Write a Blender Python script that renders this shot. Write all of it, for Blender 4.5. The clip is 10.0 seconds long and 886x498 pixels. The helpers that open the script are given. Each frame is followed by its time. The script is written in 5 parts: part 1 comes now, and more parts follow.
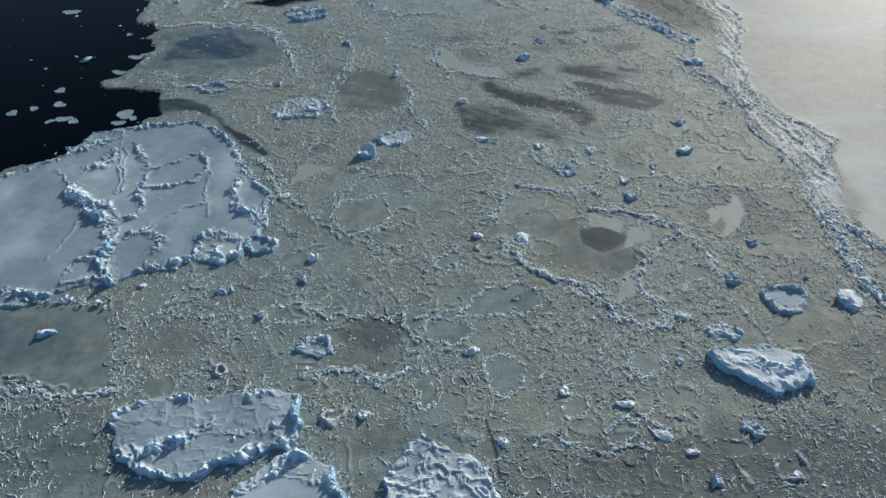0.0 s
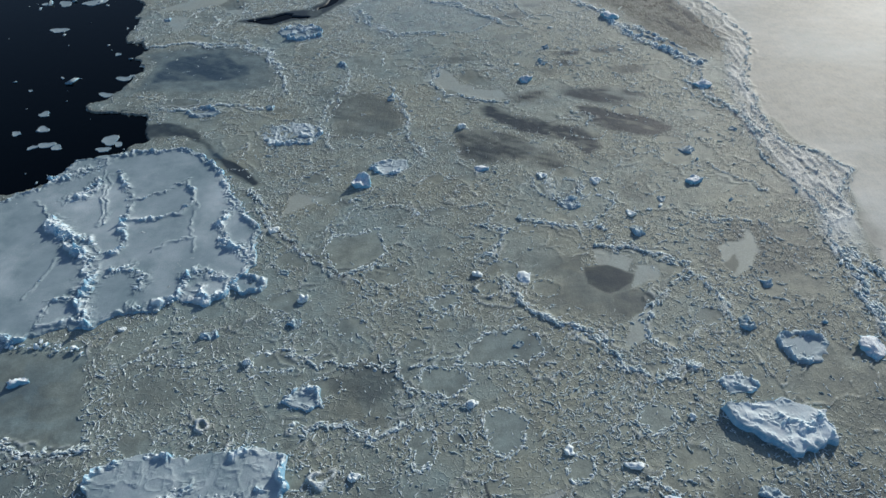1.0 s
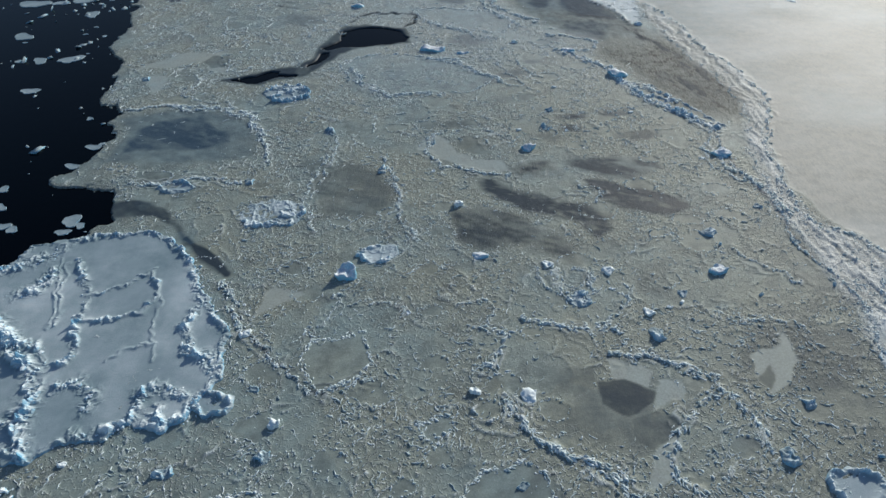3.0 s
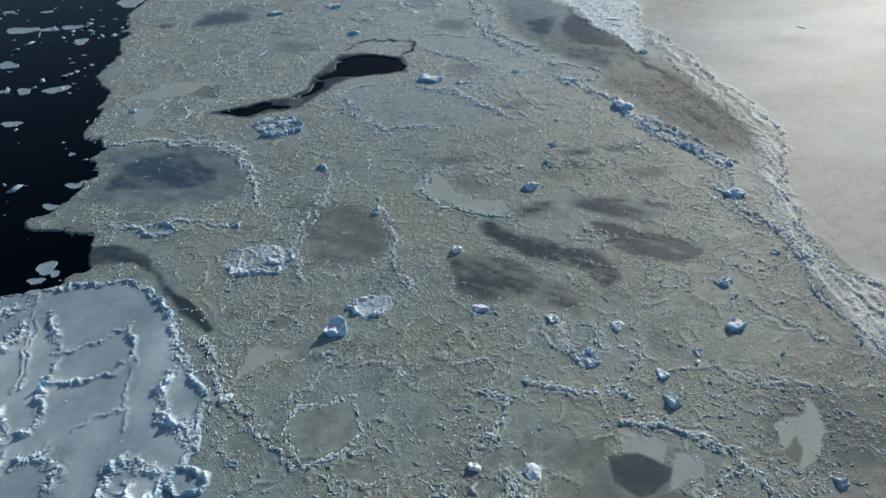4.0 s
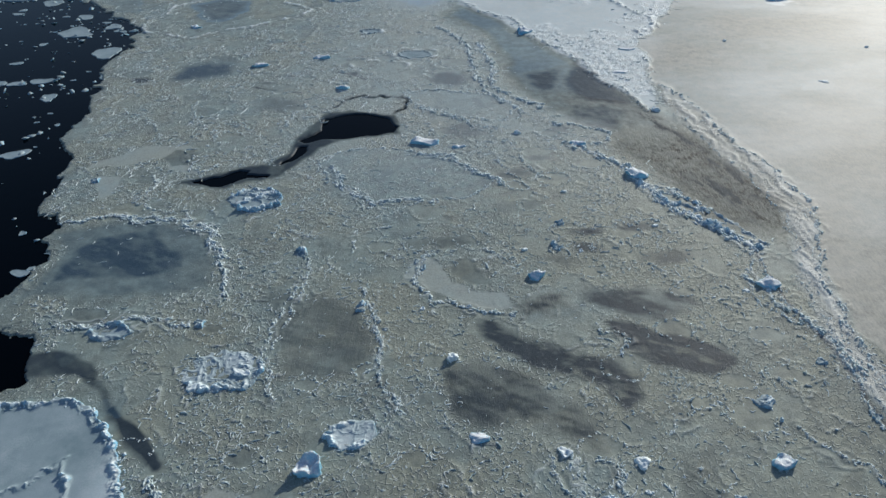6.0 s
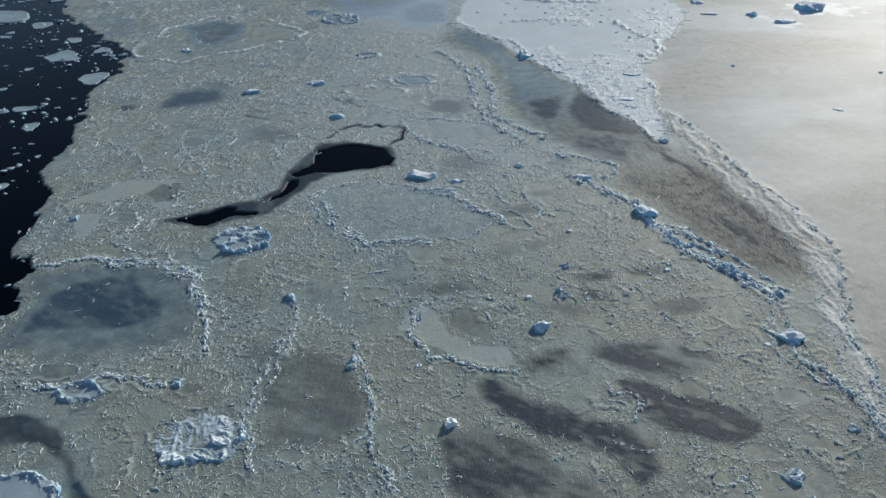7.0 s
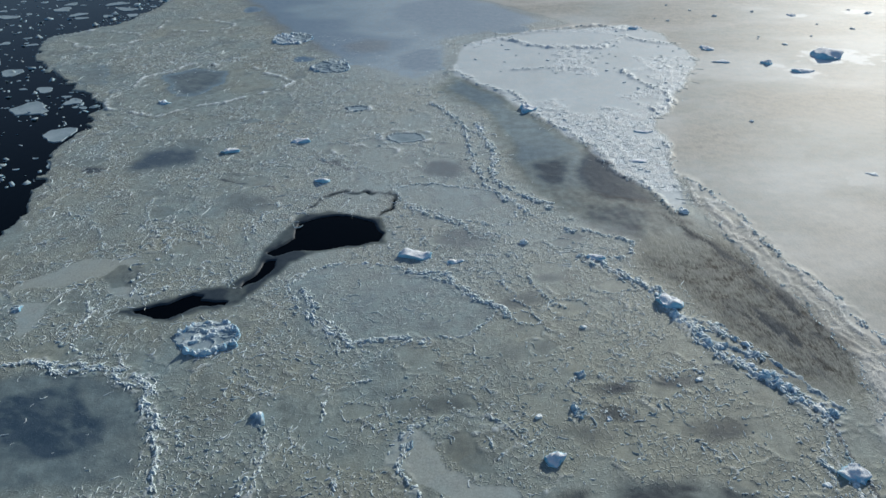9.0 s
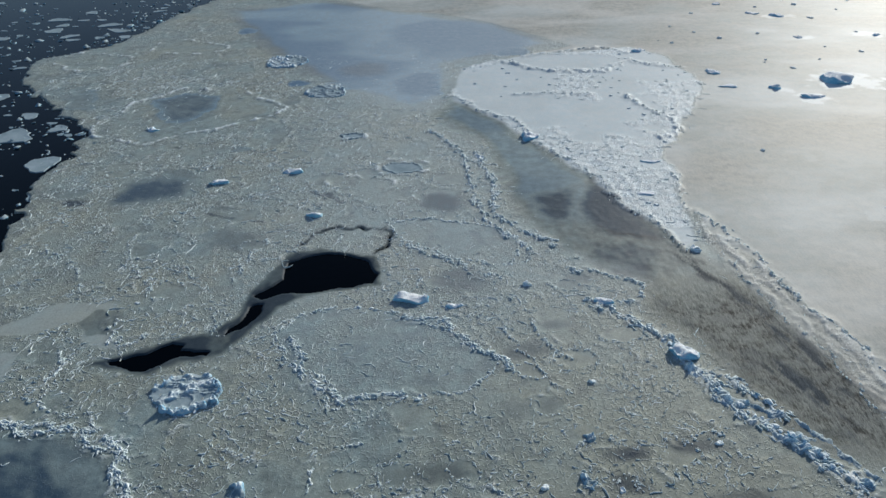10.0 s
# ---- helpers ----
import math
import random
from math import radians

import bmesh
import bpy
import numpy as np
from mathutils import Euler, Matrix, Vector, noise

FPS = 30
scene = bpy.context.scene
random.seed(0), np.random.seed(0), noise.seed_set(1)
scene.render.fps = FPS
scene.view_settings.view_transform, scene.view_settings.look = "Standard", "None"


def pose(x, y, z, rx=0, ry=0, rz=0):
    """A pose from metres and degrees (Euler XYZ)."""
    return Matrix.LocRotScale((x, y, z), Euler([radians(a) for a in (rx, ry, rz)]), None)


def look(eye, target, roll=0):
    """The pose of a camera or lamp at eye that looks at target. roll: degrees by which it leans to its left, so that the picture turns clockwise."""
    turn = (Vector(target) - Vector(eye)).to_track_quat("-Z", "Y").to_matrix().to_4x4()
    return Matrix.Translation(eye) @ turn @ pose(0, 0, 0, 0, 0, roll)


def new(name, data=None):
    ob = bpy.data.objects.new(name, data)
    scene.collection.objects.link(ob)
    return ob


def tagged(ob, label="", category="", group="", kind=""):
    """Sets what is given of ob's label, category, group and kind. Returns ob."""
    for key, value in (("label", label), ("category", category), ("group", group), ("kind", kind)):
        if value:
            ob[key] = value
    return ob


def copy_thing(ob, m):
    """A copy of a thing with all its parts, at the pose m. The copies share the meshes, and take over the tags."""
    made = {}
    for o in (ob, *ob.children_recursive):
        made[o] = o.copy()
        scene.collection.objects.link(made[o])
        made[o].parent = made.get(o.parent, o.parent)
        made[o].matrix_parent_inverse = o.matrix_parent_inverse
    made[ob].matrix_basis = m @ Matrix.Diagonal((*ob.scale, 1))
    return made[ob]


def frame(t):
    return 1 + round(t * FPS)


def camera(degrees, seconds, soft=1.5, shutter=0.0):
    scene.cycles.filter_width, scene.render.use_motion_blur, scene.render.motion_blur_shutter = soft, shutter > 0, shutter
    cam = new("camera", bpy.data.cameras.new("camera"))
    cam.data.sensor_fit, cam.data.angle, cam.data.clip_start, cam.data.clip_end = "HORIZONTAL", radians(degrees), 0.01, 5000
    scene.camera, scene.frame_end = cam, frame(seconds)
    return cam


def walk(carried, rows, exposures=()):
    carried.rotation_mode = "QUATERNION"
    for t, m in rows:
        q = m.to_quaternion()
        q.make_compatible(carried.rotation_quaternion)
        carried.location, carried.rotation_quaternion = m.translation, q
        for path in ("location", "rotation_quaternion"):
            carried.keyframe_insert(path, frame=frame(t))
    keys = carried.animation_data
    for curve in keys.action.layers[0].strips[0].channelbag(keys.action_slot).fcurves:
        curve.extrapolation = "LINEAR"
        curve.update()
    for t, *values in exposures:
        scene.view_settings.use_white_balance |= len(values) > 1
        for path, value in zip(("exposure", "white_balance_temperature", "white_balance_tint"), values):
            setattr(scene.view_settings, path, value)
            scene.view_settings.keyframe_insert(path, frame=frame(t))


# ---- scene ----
cam = camera(69.7, 10.0)
PATH = [
    (0, (-0.161, 2.398, 89.716), (-0.191, 3.821, 88.31), -0.9),
    (0.5, (0.119, 7.138, 89.726), (0.087, 8.566, 88.326), -0.9),
    (1, (0.436, 11.906, 89.773), (0.403, 13.339, 88.378), -0.9),
    (1.5, (0.765, 16.928, 89.831), (0.73, 18.371, 88.447), -0.9),
    (2, (1.114, 22.188, 89.883), (1.077, 23.647, 88.515), -1.0),
    (2.5, (1.469, 27.656, 89.929), (1.431, 29.128, 88.576), -1.1),
    (4, (2.475, 44.783, 90.026), (2.431, 46.293, 88.716), -1.3),
    (4.5, (2.677, 50.671, 89.986), (2.633, 52.194, 88.691), -1.3),
    (5, (2.827, 56.649, 89.935), (2.786, 58.184, 88.654), -1.3),
    (5.5, (3.027, 62.624, 89.917), (2.986, 64.172, 88.651), -1.3),
    (7, (3.576, 80.555, 90.096), (3.535, 82.136, 88.872), -1.3),
    (7.5, (3.573, 86.642, 90.164), (3.534, 88.235, 88.956), -1.3),
    (8, (3.537, 92.823, 90.258), (3.501, 94.427, 89.065), -1.2),
    (8.5, (3.558, 99.03, 90.377), (3.525, 100.646, 89.199), -1.2),
    (9, (3.663, 105.126, 90.53), (3.632, 106.753, 89.368), -1.1),
    (9.5, (3.838, 110.854, 90.659), (3.809, 112.493, 89.513), -1.1),
    (10, (3.996, 116.473, 90.731), (3.966, 118.124, 89.603), -1.1),
]
walk(cam, [(t, look(eye, target, lean)) for t, eye, target, lean in PATH])

# world and sun: low winter sun ahead and to the right
SUN_AZ, SUN_EL = 35.0, 22.0
w = bpy.data.worlds.new("world")
scene.world = w
w.use_nodes = True
sky = w.node_tree.nodes.new("ShaderNodeTexSky")
sky.sky_type = "NISHITA"
sky.sun_disc = False
sky.sun_elevation = radians(SUN_EL)
sky.sun_rotation = radians(SUN_AZ)
sky.ozone_density = 3.6
w.node_tree.links.new(sky.outputs[0], w.node_tree.nodes["Background"].inputs[0])
w.node_tree.nodes["Background"].inputs[1].default_value = 0.10
sun = new("sun", bpy.data.lights.new("sun", "SUN"))
sun.data.energy = 3.6
sun.data.angle = radians(0.5)
sun.data.color = (1.0, 0.97, 0.88)
sun.matrix_world = look((math.sin(radians(SUN_AZ)), math.cos(radians(SUN_AZ)), math.tan(radians(SUN_EL))), (0, 0, 0))


# ---- materials ----
def material(name):
    m = bpy.data.materials.new(name)
    m.use_nodes = True
    return m, m.node_tree.nodes, m.node_tree.links, m.node_tree.nodes["Principled BSDF"]


def attr(nodes, name):
    n = nodes.new("ShaderNodeAttribute")
    n.attribute_name = name
    return n.outputs["Fac"]


def noise_tex(nodes, links, coord, scale, detail=4.0, rough=0.6):
    n = nodes.new("ShaderNodeTexNoise")
    n.inputs["Scale"].default_value = scale
    n.inputs["Detail"].default_value = detail
    n.inputs["Roughness"].default_value = rough
    links.new(coord, n.inputs["Vector"])
    return n.outputs["Fac"]


def ramp(nodes, links, fac, lo, hi, a=0.0, b=1.0):
    n = nodes.new("ShaderNodeMapRange")
    n.inputs["From Min"].default_value, n.inputs["From Max"].default_value = lo, hi
    n.inputs["To Min"].default_value, n.inputs["To Max"].default_value = a, b
    links.new(fac, n.inputs["Value"])
    return n.outputs["Result"]


def math_node(nodes, links, op, a, b):
    n = nodes.new("ShaderNodeMath")
    n.operation = op
    for i, v in enumerate((a, b)):
        if isinstance(v, (int, float)):
            n.inputs[i].default_value = v
        else:
            links.new(v, n.inputs[i])
    return n.outputs[0]


def mix(nodes, links, fac, a, b):
    n = nodes.new("ShaderNodeMix")
    n.data_type = "RGBA"
    if isinstance(fac, (int, float)):
        n.inputs["Factor"].default_value = fac
    else:
        links.new(fac, n.inputs["Factor"])
    for key, v in ((6, a), (7, b)):
        if isinstance(v, tuple):
            n.inputs[key].default_value = (*v, 1)
        else:
            links.new(v, n.inputs[key])
    return n.outputs[2]


def bump(nodes, links, height, strength, distance, normal=None):
    n = nodes.new("ShaderNodeBump")
    n.inputs["Strength"].default_value = strength
    n.inputs["Distance"].default_value = distance
    links.new(height, n.inputs["Height"])
    if normal is not None:
        links.new(normal, n.inputs["Normal"])
    return n.outputs["Normal"]


def world_coord(nodes):
    return nodes.new("ShaderNodeNewGeometry").outputs["Position"]


def sheet_material(name):
    """Sea ice: bare grey ice, dark thin ice, snow and brown silt, told apart by the surface's own layers. High tone
    paints in reflected blue sky.
    """
    m, n, l, p = material(name)
    co = world_coord(n)
    snow, thin, silt, glaze = attr(n, "snow"), attr(n, "thin"), attr(n, "silt"), attr(n, "glaze")
    big = noise_tex(n, l, co, 0.035, 4)
    mid = noise_tex(n, l, co, 0.35, 5)
    fine = noise_tex(n, l, co, 2.6, 5, 0.7)
    rough_ice = attr(n, "rough")
    tone = math_node(n, l, "ADD", attr(n, "tone"), ramp(n, l, big, 0.3, 0.7, -0.35, 0.35))
    bare = mix(n, l, ramp(n, l, tone, 0.1, 0.9), (0.292, 0.312, 0.25), (0.236, 0.312, 0.306))
    # highest tone: the sky's blue reflection, put into the bare ice colour
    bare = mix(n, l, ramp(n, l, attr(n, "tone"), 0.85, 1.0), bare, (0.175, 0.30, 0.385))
    bare = mix(n, l, ramp(n, l, mid, 0.35, 0.7, 0.0, 0.6), bare, (0.155, 0.18, 0.16))
    bare = mix(n, l, ramp(n, l, fine, 0.45, 0.75, 0.0, 0.18), bare, (0.45, 0.50, 0.48))
    # upturned edges of the smallest pancakes
    shift = n.new("ShaderNodeTexNoise")
    shift.inputs["Scale"].default_value = 1.1
    shift.inputs["Detail"].default_value = 3.0
    l.new(co, shift.inputs["Vector"])
    bent = n.new("ShaderNodeVectorMath")
    bent.operation = "MULTIPLY_ADD"
    bent.inputs[1].default_value = (1.5, 1.5, 0.0)
    l.new(shift.outputs["Color"], bent.inputs[0])
    l.new(co, bent.inputs[2])
    lines = []
    for size, width in ((0.8, 0.12),):
        v = n.new("ShaderNodeTexVoronoi")
        v.voronoi_dimensions = "2D"
        v.feature = "DISTANCE_TO_EDGE"
        v.inputs["Scale"].default_value = size
        l.new(bent.outputs[0], v.inputs["Vector"])
        lines.append(ramp(n, l, v.outputs["Distance"], 0.0, width, 1.0, 0.0))
    curl = noise_tex(n, l, co, 0.62, 2, 0.55)
    wave = math_node(n, l, "ABSOLUTE", math_node(n, l, "SINE", math_node(n, l, "MULTIPLY", curl, 42.0), 0.0), 0.0)
    lines.append(ramp(n, l, wave, 0.0, 0.4, 1.0, 0.0))
    broken = noise_tex(n, l, co, 1.5, 2)
    apart = noise_tex(n, l, co, 0.55, 3)
    edge = math_node(n, l, "MULTIPLY", lines[0], ramp(n, l, broken, 0.47, 0.53))
    worm = math_node(n, l, "MULTIPLY", lines[1], ramp(n, l, broken, 0.44, 0.50, 1.0, 0.0))
    edge = math_node(n, l, "MAXIMUM", edge, math_node(n, l, "MULTIPLY", worm, ramp(n, l, apart, 0.40, 0.50, 0.9, 0.35)))
    edge = math_node(n, l, "MULTIPLY", edge, math_node(n, l, "MULTIPLY", rough_ice, 1.0))
    combed = n.new("ShaderNodeVectorMath")
    combed.operation = "MULTIPLY"
    combed.inputs[1].default_value = (1.5, 0.42, 1.0)
    l.new(co, combed.inputs[0])
    brush = noise_tex(n, l, combed.outputs[0], 1.3, 5, 0.75)
    silty = mix(n, l, ramp(n, l, math_node(n, l, "MULTIPLY", math_node(n, l, "ADD", brush, mid), 0.5), 0.42, 0.57), (0.05, 0.046, 0.036), (0.33, 0.30, 0.235))
    muddy = mix(n, l, ramp(n, l, math_node(n, l, "MULTIPLY", math_node(n, l, "ADD", brush, mid), 0.5), 0.41, 0.54), (0.028, 0.031, 0.028), (0.24, 0.25, 0.222))
    silty = mix(n, l, ramp(n, l, glaze, 0.4, 0.8), muddy, silty)
    c = mix(n, l, silt, bare, silty)
    ragged = math_node(n, l, "ADD", thin, ramp(n, l, mid, 0.3, 0.7, -0.12, 0.12))
    thin_col = mix(n, l, ramp(n, l, mid, 0.35, 0.65), (0.028, 0.043, 0.056), (0.052, 0.07, 0.084))
    # thin ice at a distance, with the mirrored sky mixed into its colour
    sky_blue = mix(n, l, ramp(n, l, mid, 0.35, 0.65), (0.045, 0.115, 0.195), (0.085, 0.165, 0.245))
    thin_col = mix(n, l, ramp(n, l, attr(n, "tone"), 0.72, 1.0), thin_col, sky_blue)
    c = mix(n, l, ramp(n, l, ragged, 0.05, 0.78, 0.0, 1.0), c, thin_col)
    snowy = mix(n, l, ramp(n, l, mid, 0.3, 0.7), (0.66, 0.76, 0.79), (0.82, 0.86, 0.85))
    snowy = mix(n, l, silt, snowy, (0.74, 0.71, 0.63))
    cover = math_node(n, l, "ADD", snow, math_node(n, l, "MULTIPLY", ramp(n, l, fine, 0.3, 0.7, -0.09, 0.09), ramp(n, l, thin, 0.05, 0.4, 1.0, 0.2)))
    cover = math_node(n, l, "ADD", cover, math_node(n, l, "MULTIPLY", edge, 0.46))
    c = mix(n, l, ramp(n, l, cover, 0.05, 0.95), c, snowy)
    l.new(c, p.inputs["Base Color"])
    rough = math_node(n, l, "ADD", ramp(n, l, thin, 0.1, 0.8, 0.615, 0.5), ramp(n, l, mid, 0.3, 0.7, -0.02, 0.02))
    gloss = math_node(n, l, "MULTIPLY", ramp(n, l, glaze, 0.2, 1, 0.55, 0.27), ramp(n, l, thin, 0.1, 0.6, 1.0, 0.45))
    mud = math_node(n, l, "MULTIPLY", silt, ramp(n, l, glaze, 0.4, 0.8, 1.0, 0.0))
    gloss = math_node(n, l, "MULTIPLY", gloss, ramp(n, l, mud, 0.1, 0.8, 1.0, 0.3))
    l.new(gloss, p.inputs["Specular IOR Level"])
    l.new(rough, p.inputs["Roughness"])
    p.inputs["IOR"].default_value = 1.31
    grain = math_node(n, l, "MULTIPLY", fine, ramp(n, l, glaze, 0, 1, 1.0, 0.3))
    grain = math_node(n, l, "ADD", grain, math_node(n, l, "MULTIPLY", mud, math_node(n, l, "MULTIPLY", brush, 5.0)))
    first = bump(n, l, grain, 0.4, 0.12)
    l.new(bump(n, l, edge, 1.0, 0.22, first), p.inputs["Normal"])
    return m


def snow_material(name):
    """Snow over blue ice: snow lies where the surface is flat enough to hold it."""
    m, n, l, p = material(name)
    co = world_coord(n)
    geo = n.new("ShaderNodeNewGeometry")
    sep = n.new("ShaderNodeSeparateXYZ")
    l.new(geo.outputs["Normal"], sep.inputs[0])
    mid = noise_tex(n, l, co, 0.6, 5)
    fine = noise_tex(n, l, co, 3.5, 5, 0.7)
    ice = mix(n, l, ramp(n, l, mid, 0.3, 0.7), (0.12, 0.45, 0.66), (0.44, 0.72, 0.85))
    snowy = mix(n, l, ramp(n, l, mid, 0.3, 0.7), (0.72, 0.78, 0.82), (0.88, 0.89, 0.88))
    hold = math_node(n, l, "ADD", sep.outputs["Z"], ramp(n, l, fine, 0.3, 0.7, -0.2, 0.2))
    c = mix(n, l, ramp(n, l, hold, 0.5, 0.92), ice, snowy)
    l.new(c, p.inputs["Base Color"])
    l.new(ramp(n, l, hold, 0.35, 0.85, 0.35, 0.75), p.inputs["Roughness"])
    p.inputs["IOR"].default_value = 1.31
    l.new(bump(n, l, fine, 0.7, 0.2), p.inputs["Normal"])
    return m


def water_material(name):
    m, n, l, p = material(name)
    co = world_coord(n)
    p.inputs["Base Color"].default_value = (0.0, 0.0008, 0.0018, 1)
    p.inputs["IOR"].default_value = 1.333
    p.inputs["Roughness"].default_value = 0.12
    p.inputs["Specular IOR Level"].default_value = 0.1
    rip = noise_tex(n, l, co, 0.45, 4)
    l.new(bump(n, l, rip, 0.25, 0.12), p.inputs["Normal"])
    return m


ICE = sheet_material("sea_ice")
SNOW = snow_material("snow_on_ice")
WATER = water_material("sea_water")


# ---- numeric helpers ----
def lattice(ix, iy, seed):
    h = (ix.astype(np.int64) * 374761393 + iy.astype(np.int64) * 668265263 + seed * 1442695041) & 0xFFFFFFFF
    h = ((h ^ (h >> 13)) * 1274126177) & 0xFFFFFFFF
    h = ((h ^ (h >> 16)) * 2246822519) & 0xFFFFFFFF
    return ((h ^ (h >> 15)) & 0xFFFFFF) / float(0xFFFFFF)


def value_noise(x, y, scale, seed):
    x, y = x / scale, y / scale
    ix, iy = np.floor(x), np.floor(y)
    fx, fy = x - ix, y - iy
    fx, fy = fx * fx * (3 - 2 * fx), fy * fy * (3 - 2 * fy)
    a, b = lattice(ix, iy, seed), lattice(ix + 1, iy, seed)
    c, d = lattice(ix, iy + 1, seed), lattice(ix + 1, iy + 1, seed)
    return (a + (b - a) * fx) * (1 - fy) + (c + (d - c) * fx) * fy


def fbm(x, y, scale, seed, octaves=3):
    total, amp, norm = 0.0, 1.0, 0.0
    for k in range(octaves):
        total = total + amp * value_noise(x + 31.7 * k, y - 17.3 * k, scale / 2 ** k, seed + k)
        norm, amp = norm + amp, amp * 0.5
    return total / norm


def cells(x, y, scale, seed):
    """Distance to the border between the two nearest of jittered points, and that cell's random number."""
    x, y = x / scale, y / scale
    ix, iy = np.floor(x), np.floor(y)
    f1, f2, who = np.full(x.shape, 9.0), np.full(x.shape, 9.0), np.zeros(x.shape)
    for dx in (-1, 0, 1):
        for dy in (-1, 0, 1):
            px, py = ix + dx, iy + dy
            d = np.hypot(px + lattice(px, py, seed) - x, py + lattice(px, py, seed + 7) - y)
            near = d < f1
            f2 = np.where(near, f1, np.minimum(f2, d))
            who = np.where(near, lattice(px, py, seed + 13), who)
            f1 = np.where(near, d, f1)
    return (f2 - f1) * scale, who


def step(a, b, v):
    t = np.clip((v - a) / (b - a), 0, 1)
    return t * t * (3 - 2 * t)


def to_line(x, y, pts, closed=False):
    best = np.full(x.shape, 1e9)
    pts = list(pts) + ([pts[0]] if closed else [])
    for (ax, ay), (bx, by) in zip(pts, pts[1:]):
        ux, uy = bx - ax, by - ay
        t = np.clip(((x - ax) * ux + (y - ay) * uy) / (ux * ux + uy * uy), 0, 1)
        best = np.minimum(best, np.hypot(x - ax - t * ux, y - ay - t * uy))
    return best


def inside(x, y, pts):
    r = np.zeros(x.shape, bool)
    for (ax, ay), (bx, by) in zip(pts, list(pts[1:]) + [pts[0]]):
        if ay != by:
            r ^= ((ay > y) != (by > y)) & (x < (bx - ax) * (y - ay) / (by - ay) + ax)
    return r


def region(x, y, pts):
    """Signed distance to an outline, positive within."""
    d = to_line(x, y, pts, True)
    return np.where(inside(x, y, pts), d, -d)


# ---- plan of the ice ----
WATER_EDGE = [(-123, 106), (-104, 117.5), (-98.5, 120.5), (-93, 124), (-88.5, 135.5), (-81, 137), (-74, 142.5), (-76, 148),
              (-85, 154.5), (-96, 157.5), (-93, 166), (-91, 178), (-96, 192), (-102, 199), (-103, 211), (-107, 228), (-113, 235),
              (-113, 252), (-122, 284), (-122, 322), (-146, 346), (-175, 374), (-187, 404), (-161, 429), (-147, 493), (-139, 520),
              (-95, 640), (100, 1500), (900, 4500), (-9000, 4500), (-9000, -500), (-400, -200), (-165, 60)]
PALE_EDGE = [(95, 40), (90.8, 76), (87.5, 96.5), (84.4, 107), (87, 119), (90.7, 132), (85, 141), (81.3, 150), (79.5, 156), (81.5, 173),
             (87.3, 190), (86.4, 201), (84, 218), (78.4, 240), (67.6, 265), (69, 284), (73, 303), (81, 318), (106, 364), (100, 400),
             (86, 413), (38, 403), (60.2, 416.5), (41.7, 442.8), (4.9, 474.2), (-26.7, 485.7), (-62.1, 511.3), (-60, 700), (9000, 4500), (9000, -2000), (120, -2000)]
CRUMPLE = [
    (79.3, 79.5), (77.5, 91.5), (77.6, 104.7), (78.5, 116.6), (77.2, 125.2), (74.7, 133.3), (73, 147.4),
    (75.3, 157.9), (75.6, 170.2), (80.5, 184.2), (81.2, 194.8), (79.7, 208.1), (74.8, 223.1), (69.7, 242.3),
    (70.1, 267), (74.4, 257.4), (78.6, 242.1), (83, 222.9), (87.2, 211.7), (88.6, 196.9), (84.7, 181.7), (81.4, 174.6),
    (80.3, 168), (78.3, 150.1), (80.5, 139.9), (87.5, 136.4), (90.1, 130.8), (87.7, 126.2), (84.2, 120.8), (85, 113.6), (83.3, 104.7), (85.8, 93.1),
]
BAND = [(76, 183), (63.5, 192), (60, 209), (49, 222.6), (51.7, 237), (32.3, 249), (20.4, 278), (17.2, 309), (0, 338), (4, 352), (20.5, 332),
        (33.6, 306), (47, 281), (50.4, 266.6), (65, 248), (74, 226), (80, 211), (84.5, 200), (80, 186)]
BLUE_FAR = [(-8, 338), (-40, 357), (-85, 420), (-124, 492), (-76, 516), (28.5, 460), (60, 417), (30, 407), (7, 392), (4, 352)]
SNOW_FLOE = [(4.4, 352), (7, 388.5), (37.7, 403), (86, 413), (100, 400), (106, 364), (81, 318), (73, 303), (67.6, 265), (66, 253), (61.5, 249), (57.5, 260),
             (47, 281), (34, 308), (20.5, 332)]
LEADS = [
    [(-41.6, 230.4), (-38.5, 234), (-36.4, 237.9), (-37, 244.5), (-32.9, 246.8), (-24.5, 247.7), (-17.1, 244.6), (-14, 238.8), (-14.4, 235.4), (-22.5, 233.4), (-30.1, 231.8), (-35.3, 231.4), (-39.3, 229.2)],
    [(-41.8, 227.4), (-38.9, 228), (-39.3, 222.5), (-41.3, 219), (-44.7, 217.3), (-42.6, 222)],
    [(-66.5, 209.7), (-59.5, 211.6), (-55.5, 215.1), (-52.2, 214.4), (-52.1, 212.7), (-46.1, 212.5), (-46.5, 211.3), (-51.5, 211), (-55.2, 208.6), (-58.3, 207.1), (-64.4, 208.1)],
]
LEAD = [(-70.4, 208.8), (-62.6, 211.9), (-55.7, 215.6), (-47, 218.4), (-43.8, 223.5), (-42.9, 229.4), (-40.2, 240.3), (-36.7, 247.9), (-30.5, 249.3), (-15.6, 246.3), (-12.8, 235), (-29.9, 230.9), (-35.3, 226.9), (-38.6, 219.7), (-41.3, 216.2), (-43.5, 211.6), (-49.9, 209.2), (-56.8, 206.1), (-64, 207.1)]
SIDE_LEAD = [(-33.9, 251.9), (-31.9, 257.2), (-26.2, 259.1), (-20.2, 259.5), (-13.4, 259.7), (-12.2, 253.4), (-14.3, 248)]
DIM = [(87.5, 118.6), (88.7, 108.7), (88.1, 103.6), (83, 103.9), (84.3, 112.6)]
